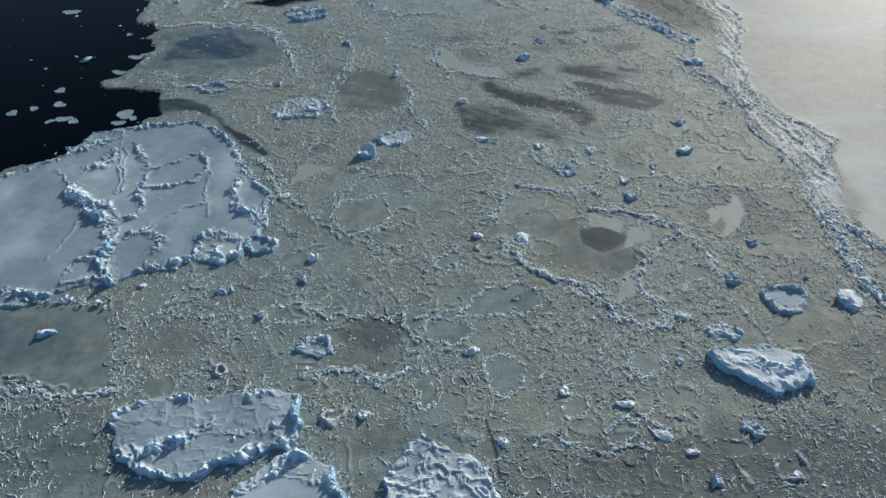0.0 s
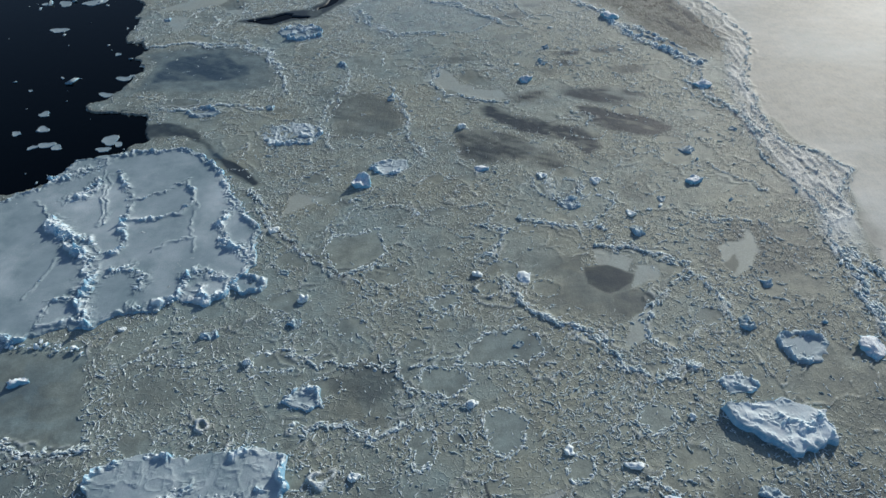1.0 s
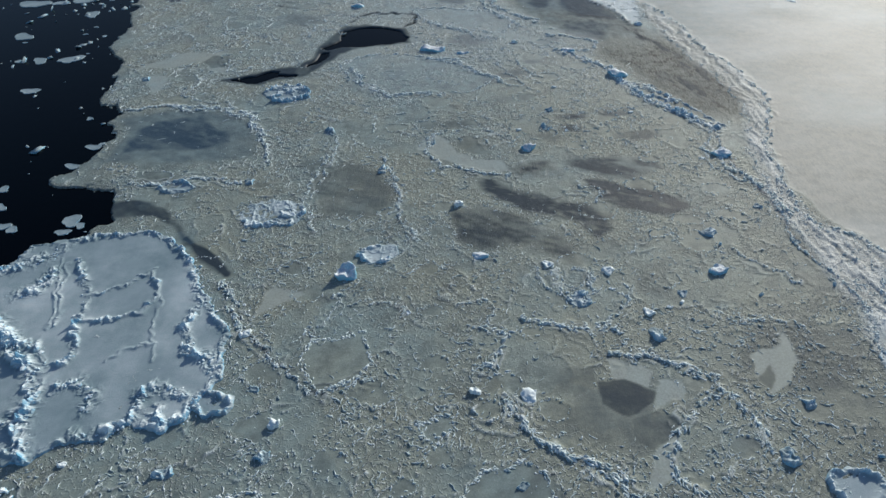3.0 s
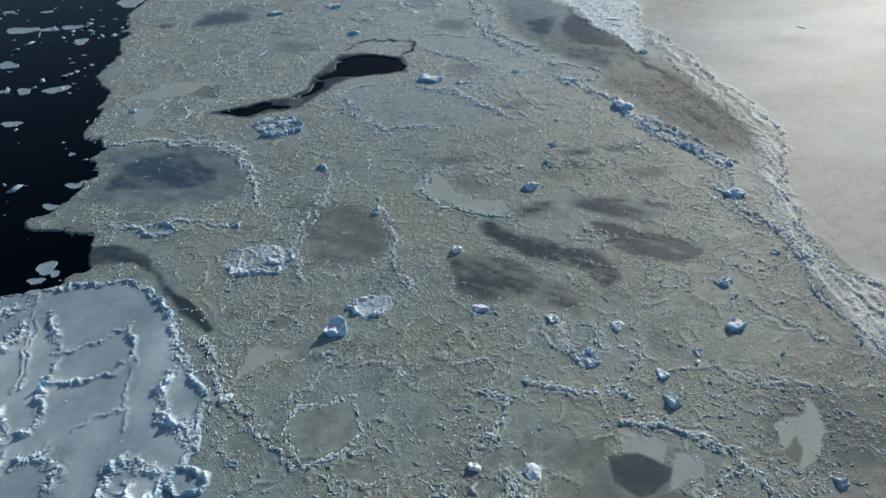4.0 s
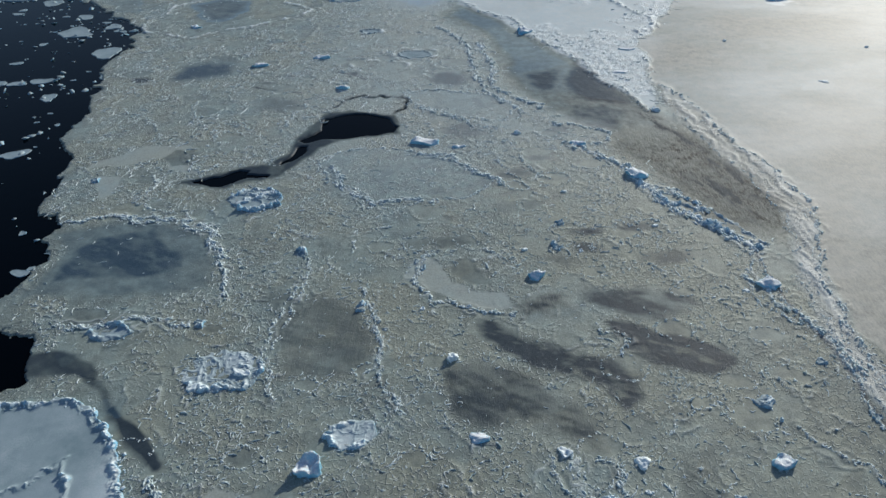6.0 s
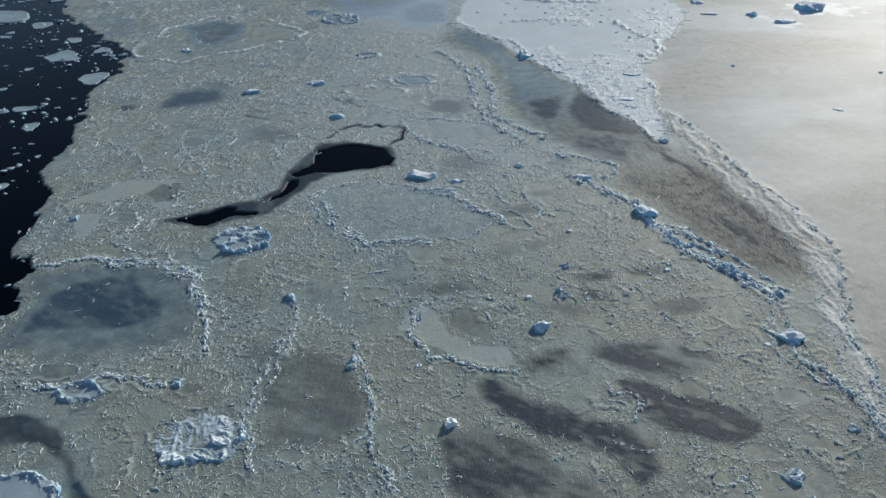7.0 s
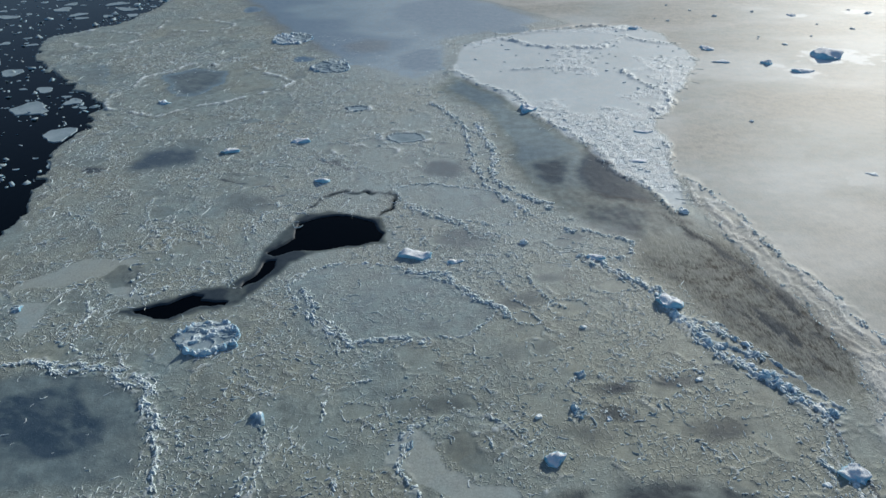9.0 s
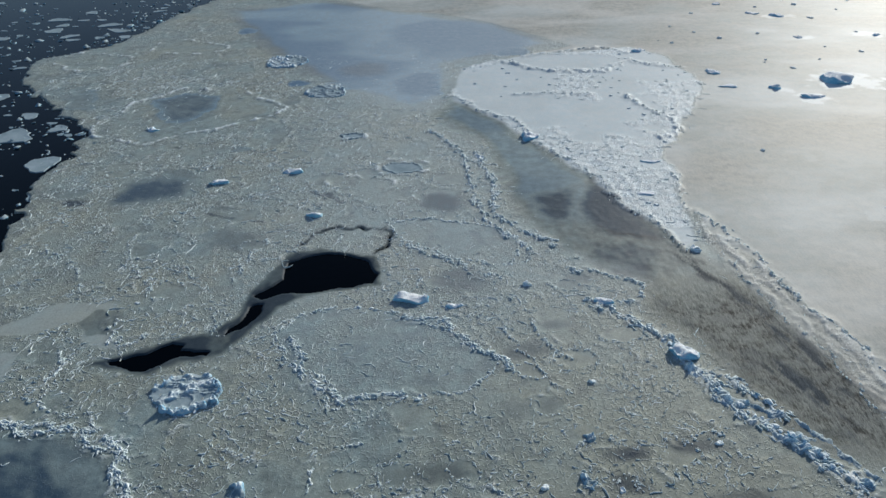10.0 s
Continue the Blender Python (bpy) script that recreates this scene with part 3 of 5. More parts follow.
def relief(x, y):
    """Height of the sea ice over the plan, and its layers: snow cover, thin dark ice, silt, glaze and roughness. Snow
    and thin also hold painted glare and dimness.
    """
    wx, wy = warp(x, y)
    ex = x + 7 * (fbm(x, y, 12, 21, 4) - 0.5)
    ey = y + 7 * (fbm(x, y, 12, 22, 4) - 0.5)
    silt, hue, hued = np.zeros(x.shape), np.zeros(x.shape), np.zeros(x.shape)

    # regions
    pale = step(-1.0, 1.5, region(ex, ey, PALE_EDGE))
    crumple = step(-2.5, 1.5, region(ex, ey, CRUMPLE)) * (0.15 + 0.85 * step(97, 113, y))
    band = step(-6, 4, region(ex, ey, BAND)) * (1 - pale)
    blue = step(-8, 12, region(ex, ey, BLUE_FAR))
    white = step(-1.5, 1.5, region(ex, ey, SNOW_FLOE))
    quiet = np.maximum.reduce([pale * (1 - white), blue * 0.85, band * 0.8])
    quiet = quiet * (1 - 0.9 * crumple)
    glaze, snow, thin = np.zeros(x.shape), np.zeros(x.shape), np.zeros(x.shape)

    sheet = np.zeros(x.shape)
    for pts in SHEETS:
        m = around(x, y, pts, 5)
        px, py = x[m], y[m]
        s = step(-0.25, 0.3, region(px + 3.2 * (fbm(px, py, 5, 33, 4) - 0.5), py + 3.2 * (fbm(px, py, 5, 34, 4) - 0.5), pts))
        sheet[m] = np.maximum(sheet[m], s)
        quiet[m] = np.maximum(quiet[m], s)
        glaze[m] = np.maximum(glaze[m], 0.6 * s)
        snow[m] = np.maximum(snow[m], 0.21 * s)
    for cx, cy, rx, ry, dark in PATCHES_FAR + PATCHES_BAND + PATCHES_NEAR:
        m = around(x, y, [(cx, cy)], 1.6 * max(rx, ry) + 4)
        px, py = 0.6 * x[m] + 0.4 * ex[m], 0.6 * y[m] + 0.4 * ey[m]
        r = np.hypot((px - cx) / (rx * 1.25), (py - cy) / (ry * 1.25))
        s = 1 - step(0.3, 1.15, r + 0.7 * (fbm(px, py * 1.6, 7, 41) - 0.5))
        thin[m] = np.maximum(thin[m], min(1.0, 1.15 * dark) * s * (1 - sheet[m]))
        quiet[m] = np.maximum(quiet[m], (0.85 if rx < 11.5 else 0.15) * s)

    for dark, mud, *pts in STREAKS + STREAKS_MORE + STREAKS_FAR + STREAKS_BAND + STREAKS_MUD:
        m = around(x, y, pts, 9)
        px, py = x[m], y[m]
        soft = 0.8 + 0.008 * max(0.0, pts[0][1] - 100)
        near = region(px + 4 * (fbm(px, py, 7, 37, 4) - 0.5), py + 4 * (fbm(px, py, 7, 38, 4) - 0.5), pts)
        s = step(-1.2 * soft, 1.9 * soft, near)
        low = 0.72 if pts[0][0] < -60 or pts[0][1] > 225 else 0.42
        vein = low + (1.15 - low) * step(0.3, 0.66, 0.6 * fbm(0.7 * px + 0.5 * py, 1.7 * py + 0.5 * px, 6, 39, 3) + 0.4 * fbm(0.8 * px, 1.6 * py + 0.5 * px, 1.7, 42, 3))
        if mud == 1:
            vein = 0.15 + 1.35 * step(0.36, 0.64, fbm(1.8 * px + 0.6 * py, 0.5 * py, 2.0, 47, 4))
        thin[m] = np.maximum(thin[m], dark * s * vein * (1 - sheet[m]))
        silt[m] = np.maximum(silt[m], mud * s * (0.5 + 0.5 * vein))
        quiet[m] = np.maximum(quiet[m], 0.9 * s)
        if pts[0][1] > 225 and pts[0][0] > 20:
            hue[m], hued[m] = 0.76, np.maximum(hued[m], s)
        elif not mud and (pts[0][0] < -40 or dark == 0.75):
            hue[m], hued[m] = (0.68 if dark == 0.75 else 0.80), np.maximum(hued[m], s)
    for dark, shade, *pts in SHAPES + SHAPES_MORE:
        m = around(x, y, pts, 4)
        s = step(-0.2, 0.5, region(0.5 * (x[m] + wx[m]), 0.5 * (y[m] + wy[m]), pts))
        wide = max(q[0] for q in pts) - min(q[0] for q in pts) > 20
        quiet[m] = np.maximum(quiet[m], (0.62 if wide else 0.95) * s)
        thin[m] = np.maximum(thin[m], dark * s * (0.5 + fbm(x[m], y[m], 4, 40)))
        hue[m], hued[m] = np.where(s > 0, shade, hue[m]), np.maximum(hued[m], 0.8 * s)

    for dark, *pts in DARK_SHEETS:
        m = around(x, y, pts, 4)
        px, py = x[m], y[m]
        s = step(-0.25, 0.35, region(px + 1.6 * (fbm(px, py, 4, 35) - 0.5), py + 1.6 * (fbm(px, py, 4, 36) - 0.5), pts))
        quiet[m] = np.maximum(quiet[m], s)
        sheet[m] = np.maximum(sheet[m], s)
        thin[m] = np.maximum(thin[m], dark * s)
        snow[m] = snow[m] * (1 - s)

    ridge = np.zeros(x.shape)
    # small smooth pans with thin raised borders, all over the field
    for cx, cy, rx, ry, lean, dark in SMALL_PANS:
        m = around(x, y, [(cx, cy)], 1.5 * rx + 3)
        px, py = 0.5 * (x[m] + wx[m]) - cx, 0.5 * (y[m] + wy[m]) - cy
        r = np.hypot((px + lean * py) / rx, (py - lean * px) / ry)
        r = r * (1 + 0.12 * np.sin(2.3 * np.arctan2(py, px) + cx))
        d = (r - 1) * ry
        lump = 1.2 * value_noise(x[m], y[m], 1.0, 59) * step(0.25, 0.5, value_noise(x[m], y[m], 2.5, 60))
        ridge[m] = np.maximum(ridge[m], 0.12 * lump * np.exp(-(d / (0.24 + 0.001 * max(0.0, cy - 120))) ** 2))
        s = 1 - step(0.8, 0.98, r)
        quiet[m] = np.maximum(quiet[m], 0.92 * s)
        thin[m] = np.maximum(thin[m], dark * s * (1 - sheet[m]))
    ridge = ridge * (1 - sheet)
    for cx, cy, rx, ry, high in CELLS_NEAR + CELLS_FAR:
        m = around(x, y, [(cx, cy)], 1.4 * max(rx, ry) + 6)
        px, py = 0.35 * x[m] + 0.65 * wx[m], 0.35 * y[m] + 0.65 * wy[m]
        ang = np.arctan2(py - cy, px - cx)
        wob = 1 + 0.16 * np.sin(2 * ang + cx) + 0.10 * np.sin(3 * ang + cy) + 0.06 * np.sin(7 * ang + cx * cy)
        r = np.hypot((px - cx) / rx, (py - cy) / ry) / wob
        d = (r - 1) * min(rx, ry)
        w_line = 0.27 + 0.0015 * max(0.0, cy - 120)
        lump = 1.35 * value_noise(x[m], y[m], 1.1, 51) * step(0.22, 0.5, value_noise(x[m], y[m], 3.5, 54))
        ridge[m] = np.maximum(ridge[m], 0.5 * high * lump * np.exp(-(d / w_line) ** 2))
        quiet[m] = np.maximum(quiet[m], 0.75 * (1 - step(0.75, 1.0, r)))
    for high, *pts in ALL_RIDGES + RIDGES_SNOW:
        m = around(x, y, pts, 9)
        d = to_line(wx[m], wy[m], pts)
        width = (0.32 + 0.0015 * max(0.0, pts[0][1] - 120)) * (0.6 + 0.9 * value_noise(x[m], y[m], 2.5, 55))
        gap, block = cells(wx[m], wy[m], 1.0 + 0.002 * max(0.0, pts[0][1] - 120), 58)
        lump = (0.15 + 1.1 * block) * step(0.0, 0.22, gap) + 0.5 * value_noise(x[m], y[m], 2.4, 52) - 0.1
        high = 2.0 * high if pts[0][1] > 300 and pts[0][0] > 20 else high
        ridge[m] = np.maximum(ridge[m], 0.3 * high * lump * np.exp(-(d / width) ** 2))
        # loose bits beside the ridge
        bits = step(0.6, 0.9, value_noise(x[m], y[m], 0.8, 56)) * np.exp(-(d / 2.2) ** 2)
        ridge[m] = np.maximum(ridge[m], 0.2 * high * bits)
        twin = np.exp(-((d - 1.3) / 0.22) ** 2) * step(0.4, 0.6, value_noise(x[m], y[m], 3.0, 57))
        ridge[m] = np.maximum(ridge[m], 0.25 * high * twin)

    # the slush field: pancakes with low upturned edges, refrozen at random; some smooth, some full of crumbs
    d2, id2 = cells(wx * 0.9, wy * 1.1, 4.2, 72)
    d3, id3 = cells(wx, wy, 13.0, 73)
    d4, id4 = cells(wx + 30, wy, 7.5, 70)
    calm = np.maximum(step(0.86, 0.92, id3) * 0.7, step(0.74, 0.82, id4) * 0.75)
    rough = (1 - quiet) * (1 - calm) * (1 - white) * (0.45 + 0.55 * step(0.3, 0.6, fbm(x, y, 22, 61)))
    some2 = step(0.34, 0.58, value_noise(x, y, 3.0, 75))
    some3 = step(0.35, 0.6, value_noise(x, y, 5.0, 76))
    scale_w = 1 + np.clip(y - 150, 0, 400) * 0.0035
    net = 0.13 * some2 * np.exp(-(d2 / (0.17 * scale_w)) ** 2)
    rims = 0.24 * some3 * np.exp(-(d3 / (0.22 * scale_w)) ** 2) * (0.4 + value_noise(x, y, 0.9, 77))
    rims = np.maximum(rims, 0.2 * step(0.4, 0.62, value_noise(x, y, 4.0, 69)) * np.exp(-(d4 / (0.2 * scale_w)) ** 2))
    crumbs = 0.09 * step(0.5, 0.85, value_noise(x, y, 0.55, 79))
    field = rough * (net + crumbs * step(0.45, 0.6, fbm(x, y, 5, 80))) + rims * (1 - quiet)
    # tone rises over the far ice to carry the sky it reflects
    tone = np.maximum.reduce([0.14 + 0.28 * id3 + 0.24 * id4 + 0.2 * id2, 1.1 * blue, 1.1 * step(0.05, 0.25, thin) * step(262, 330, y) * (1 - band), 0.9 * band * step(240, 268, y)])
    tone = tone - 0.36 * step(-25, 50, x) * (1 - step(180, 250, y)) + 0.12 * (1 - step(-60, -20, x)) * (1 - step(110, 150, y))
    pool = np.maximum.reduce([step(0.55, 0.95, (id4 * 7.3) % 1), 0.8 * step(0.5, 0.95, (id2 * 5.1) % 1), 0.7 * step(0.6, 0.9, (id3 * 3.7) % 1)])
    thin = np.maximum(thin, (0.30 - 0.10 * step(0.0, 1.0, rough)) * pool * step(0.3, 0.7, fbm(wx, wy, 5, 43)) * (1 - pale) * (1 - crumple) * (1 - sheet) * (1 - white))
    tone = tone + (hue - tone) * hued
    hump = np.abs(fbm(x, y * 0.8, 3.2, 91, 3) - 0.5) * 2
    drift = np.abs(fbm(ex * 1.6 + ey * 0.25, ey * 0.3, 3.0, 98, 3) - 0.5) * 2
    field = field + crumple * (0.34 * (1 - drift) ** 6 + 0.5 * net)
    flats = np.minimum(np.hypot((ex - 41) / 24, (ey - 338) / 15), np.hypot((ex - 62) / 22, (ey - 394) / 9))
    loose = step(0.48, 0.6, fbm(x, y, 18, 92)) * step(0.85, 1.1, flats)
    field = field * (1 - white * (1 - 0.35 * loose)) + white * loose * (0.10 * (1 - hump) ** 4 + 0.24 * some2 * np.exp(-(d2 / 0.4) ** 2))
    clump = step(0.45, 0.75, value_noise(x + y * 0.4, y * 0.4, 0.8, 93))
    field = field + band * 0.04 * clump * (y < 270)
    high = np.maximum(ridge, field)

    # layers
    snow = np.maximum(snow, 0.85 * step(0.06, 0.40, high) * (1 - 0.7 * band))
    snow = np.maximum(snow, pale * (0.35 + 0.2 * step(0.45, 0.65, fbm(x, y * 2.2, 60, 94)) + 0.16 * (fbm(x, y * 3, 14, 89, 4) - 0.5) + 0.16 * (fbm(x, y * 1.7, 3.2, 90) - 0.5)))
    snow = np.maximum(snow, white * (0.6 + 0.14 * fbm(x, y, 9, 45) + 0.35 * loose * hump))
    snow = np.maximum(snow, crumple * (0.34 + 0.5 * (1 - drift) ** 2) * (0.4 + 0.6 * step(96, 116, y)) * (1 - 0.4 * step(165, 200, y)))
    # cover grows with distance: low-angle glare on the far field, painted as paleness
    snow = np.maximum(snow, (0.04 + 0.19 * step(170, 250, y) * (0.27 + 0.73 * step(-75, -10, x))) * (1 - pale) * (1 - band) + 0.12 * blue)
    for cx, cy, rx, ry, cover in SNOW_SPOTS:
        m = around(x, y, [(cx, cy)], 1.6 * max(rx, ry))
        r = np.hypot((ex[m] - cx) / rx, (ey[m] - cy) / ry)
        snow[m] = np.maximum(snow[m], cover * (1 - step(0.55, 1.2, r + 1.3 * (fbm(x[m], y[m], 4, 88, 4) - 0.5))))
    silt = np.maximum(silt, 0.75 * pale * (1 - white))
    # silt tint here puts the cream of sun glare into the strip's snow
    silt = np.maximum(silt, 0.6 * crumple * step(100, 125, y))
    glaze = np.maximum(glaze, 0.6 * crumple)
    silt = silt * (1 - 0.5 * step(0.3, 0.7, fbm(x, y * 1.5, 40, 85)) * pale)
    brown = band * step(172, 194, y) * (1 - step(222, 246, y + 0.3 * (60 - x)))
    mottle = step(0.35, 0.62, fbm(x + y * 0.3, y * 0.6, 7, 87, 4))
    silt = np.maximum(silt, (0.85 + 0.15 * mottle) * brown)
    dim = step(-1.5, 2.5, region(ex, ey, DIM))
    thin = np.maximum(thin, 0.3 * dim)
    snow = snow * (1 - 0.5 * dim)
    thin = np.maximum(thin, band * (0.16 + 0.22 * step(0.42, 0.62, fbm(x, y, 22, 96))) * (1 - brown))
    thin = np.maximum(thin, brown * 0.05 + brown * (0.12 + 0.4 * mottle) * step(0.42, 0.66, fbm(1.8 * x + 0.6 * y, 0.5 * y, 2.0, 48, 4)) * step(0.44, 0.62, fbm(x, y * 0.7, 9, 86)))
    # near right side dimmed in colour, in place of lens falloff and weaker glare
    thin = np.maximum(thin, 0.24 * step(22, 72, x - 0.12 * y) * (1 - step(165, 215, y)) * (0.5 + step(0.4, 0.6, fbm(x, y, 11, 99))) * (1 - pale) * (1 - 0.8 * step(0.1, 0.4, snow)))
    thin = np.maximum(thin, blue * (0.14 + 0.65 * step(0.44, 0.66, fbm(x * 0.6, y, 30, 97))))
    glaze = np.maximum.reduce([glaze, pale * (1 - white), white * (1 - loose) * 0.95, 0.2 * thin])

    # open water: the sea on one side and the leads
    sea = region(ex + 7 * (fbm(x, y, 5, 23, 4) - 0.5), ey + 7 * (fbm(x, y, 5, 24, 4) - 0.5), WATER_EDGE)
    m = around(x, y, LEAD + SIDE_LEAD, 12)
    lead, side = np.full(x.shape, -50.0), np.full(x.shape, -50.0)
    lx, ly = x[m] + 2 * (fbm(x[m], y[m], 4, 101) - 0.5), y[m] + 2 * (fbm(x[m], y[m], 4, 102) - 0.5)
    skin = np.zeros(x.shape)
    skin[m] = step(-1.2, 1.0, region(lx, ly, LEAD)) * (0.75 + 0.35 * step(0.35, 0.65, fbm(x[m], y[m], 5, 109)))
    lead[m] = np.maximum.reduce([region(lx, ly, pts) for pts in LEADS])
    side[m] = 0.9 * value_noise(x[m], y[m], 5, 106) - 0.35 - to_line(wx[m], wy[m], SIDE_LEAD)
    m = around(x, y, NILAS, 12)
    crack, nil = np.full(x.shape, -50.0), np.zeros(x.shape)
    crack[m] = 1.1 * value_noise(x[m], y[m], 5, 107) + 0.1 - to_line(x[m] + 0.8 * (fbm(x[m], y[m], 3, 103) - 0.5), y[m], CRACK)
    nil[m] = step(-1, 1.0, region(ex[m], ey[m], NILAS))
    thin = np.maximum.reduce([thin, 0.7 * nil * (0.8 + 0.4 * fbm(x, y, 3, 44)), 0.76 * skin, step(-0.9, 0.1, lead), 0.7 * step(-1.6, 0, side), 0.95 * step(-0.9, 0.3, crack),
                              0.25 * step(-6, 0, sea)])
    for pts in CRACKS:
        m = around(x, y, pts, 3)
        near = to_line(0.6 * x[m] + 0.4 * wx[m], 0.6 * y[m] + 0.4 * wy[m], pts)
        thin[m] = np.maximum(thin[m], 0.85 * (1 - step(0.1, 0.35 + 0.0012 * pts[0][1], near)) * step(0.2, 0.45, value_noise(x[m], y[m], 6, 46)))
    flat = np.maximum.reduce([nil, step(0.1, 0.6, skin), step(-0.9, 0, side), step(-2.0, -0.8, crack)])
    snow = snow * (1 - flat)
    high = high * (1 - flat)
    open_water = np.maximum.reduce([sea, lead, side])
    z = 0.06 + 0.05 * fbm(x, y, 8, 105) + high
    z = z - (1.2 + high) * step(-0.15, 0.5, open_water)
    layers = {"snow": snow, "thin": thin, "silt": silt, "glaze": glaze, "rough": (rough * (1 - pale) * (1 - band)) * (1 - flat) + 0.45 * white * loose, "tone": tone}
    return z, {k: np.clip(v, 0, 1) for k, v in layers.items()}


def grid_mesh(name, X, Y, Z, layers, mat, keep=None, smooth=False):
    """A mesh over a grid of rows and columns; keep: which corners are wanted."""
    nr, nc = X.shape
    idx = np.arange(nr * nc).reshape(nr, nc)
    quads = np.stack([idx[:-1, :-1], idx[:-1, 1:], idx[1:, 1:], idx[1:, :-1]], -1).reshape(-1, 4)
    co = np.stack([X, Y, Z], -1).reshape(-1, 3)
    if keep is not None:
        quads = quads[keep.reshape(-1)[quads].any(1)]
        used = np.unique(quads)
        remap = np.zeros(nr * nc, np.int64)
        remap[used] = np.arange(len(used))
        quads, co = remap[quads], co[used]
        layers = {k: v.reshape(-1)[used] for k, v in layers.items()}
    me = bpy.data.meshes.new(name)
    me.vertices.add(len(co))
    me.vertices.foreach_set("co", co.astype(np.float32).ravel())
    me.loops.add(quads.size)
    me.loops.foreach_set("vertex_index", quads.astype(np.int32).ravel())
    me.polygons.add(len(quads))
    me.polygons.foreach_set("loop_start", np.arange(0, quads.size, 4, dtype=np.int32))
    me.polygons.foreach_set("use_smooth", np.full(len(quads), smooth))
    for key, v in layers.items():
        a = me.attributes.new(key, "FLOAT", "POINT")
        a.data.foreach_set("value", np.asarray(v, np.float32).ravel())
    me.materials.append(mat)
    me.update(calc_edges=True)
    me.validate()
    return me


# ---- sea and ice sheet ----
def build_sheet():
    ys = [34.0]
    while ys[-1] < 520:
        ys.append(ys[-1] + 0.3 * (1 + max(0.0, ys[-1] - 175) * 0.012))
    back = [33.0]
    while back[-1] > -130:
        back.append(back[-1] - 0.45 * 1.045 ** len(back))
    ys = np.array([-2000, -700, -300] + back[::-1] + ys + [545, 600, 720, 1000, 1600, 2600, 4200])
    half = np.interp(ys, [-2000, 34, 155, 300, 450, 520, 4200], [120, 85, 135, 215, 290, 340, 700])
    u = np.linspace(-1, 1, 741)
    u = np.concatenate([[-14, -6, -3, -1.8, -1.25, -1.08], u, [1.08, 1.25, 1.8, 3, 6, 14]])
    X = half[:, None] * u[None, :]
    Y = np.repeat(ys[:, None], len(u), 1)
    Z, layers = relief(X.ravel(), Y.ravel())
    # past the near field the sheet lies smooth
    wide = np.abs(np.repeat(u[None, :], len(ys), 0)).ravel()
    still = np.maximum.reduce([step(1.0, 1.06, wide), step(515, 540, Y.ravel()), 1 - step(2, 33, Y.ravel())])
    Z = np.where(Z > 0.08, Z + (0.08 - Z) * still, Z)
    layers["snow"] = layers["snow"] * (1 - still) + np.minimum(layers["snow"], 0.35) * still
    layers["thin"] = layers["thin"] * (1 - 0.8 * still)
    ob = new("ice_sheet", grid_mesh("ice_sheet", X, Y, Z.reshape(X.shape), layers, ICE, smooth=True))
    return tagged(ob, "grey frozen slush with snowy ridges and dark thin patches", "sea ice", kind="structure")


def build_water():
    me = bpy.data.meshes.new("water")
    me.from_pydata([(-9000, -3000, -0.3), (9000, -3000, -0.3), (9000, 4800, -0.3), (-9000, 4800, -0.3)], [], [(0, 1, 2, 3)])
    me.materials.append(WATER)
    return tagged(new("water", me), "black open sea water between the ice", "water", kind="structure")


build_sheet()
build_water()


# ---- ice standing on and in the sheet ----
def floe_material(name):
    """Old floe ice: blue-grey crust with drifted snow, bare blue ice on steep faces."""
    m, n, l, p = material(name)
    co = world_coord(n)
    geo = n.new("ShaderNodeNewGeometry")
    sep = n.new("ShaderNodeSeparateXYZ")
    l.new(geo.outputs["Normal"], sep.inputs[0])
    snow = attr(n, "snow")
    big = noise_tex(n, l, co, 0.12, 4)
    mid = noise_tex(n, l, co, 0.7, 5)
    fine = noise_tex(n, l, co, 3.2, 5, 0.7)
    crust = mix(n, l, ramp(n, l, big, 0.35, 0.65), (0.205, 0.285, 0.31), (0.295, 0.375, 0.405))
    crust = mix(n, l, ramp(n, l, mid, 0.4, 0.7, 0.0, 0.35), crust, (0.36, 0.43, 0.48))
    snowy = mix(n, l, ramp(n, l, mid, 0.3, 0.7), (0.66, 0.79, 0.83), (0.86, 0.90, 0.89))
    c = mix(n, l, ramp(n, l, math_node(n, l, "ADD", snow, ramp(n, l, fine, 0.3, 0.7, -0.06, 0.06)), 0.1, 0.9), crust, snowy)
    ice = mix(n, l, ramp(n, l, mid, 0.3, 0.7), (0.10, 0.36, 0.56), (0.38, 0.60, 0.74))
    steep = ramp(n, l, math_node(n, l, "ADD", sep.outputs["Z"], ramp(n, l, fine, 0.3, 0.7, -0.15, 0.15)), 0.22, 0.68, 1.0, 0.0)
    c = mix(n, l, steep, c, ice)
    l.new(c, p.inputs["Base Color"])
    p.inputs["Roughness"].default_value = 0.62
    p.inputs["IOR"].default_value = 1.31
    l.new(bump(n, l, fine, 0.35, 0.1), p.inputs["Normal"])
    return m


FLOE = floe_material("floe_ice")


def rime_material(name):
    m, n, l, p = material(name)
    co = world_coord(n)
    each = n.new("ShaderNodeNewGeometry").outputs["Random Per Island"]
    fine = noise_tex(n, l, co, 4.0, 4, 0.7)
    c = mix(n, l, each, (0.48, 0.58, 0.57), (0.88, 0.94, 0.94))
    c = mix(n, l, ramp(n, l, fine, 0.35, 0.7, 0.0, 0.4), c, (0.46, 0.60, 0.62))
    l.new(c, p.inputs["Base Color"])
    p.inputs["Roughness"].default_value = 0.6
    p.inputs["IOR"].default_value = 1.31
    l.new(bump(n, l, fine, 0.5, 0.08), p.inputs["Normal"])
    return m


RIME = rime_material("rime")


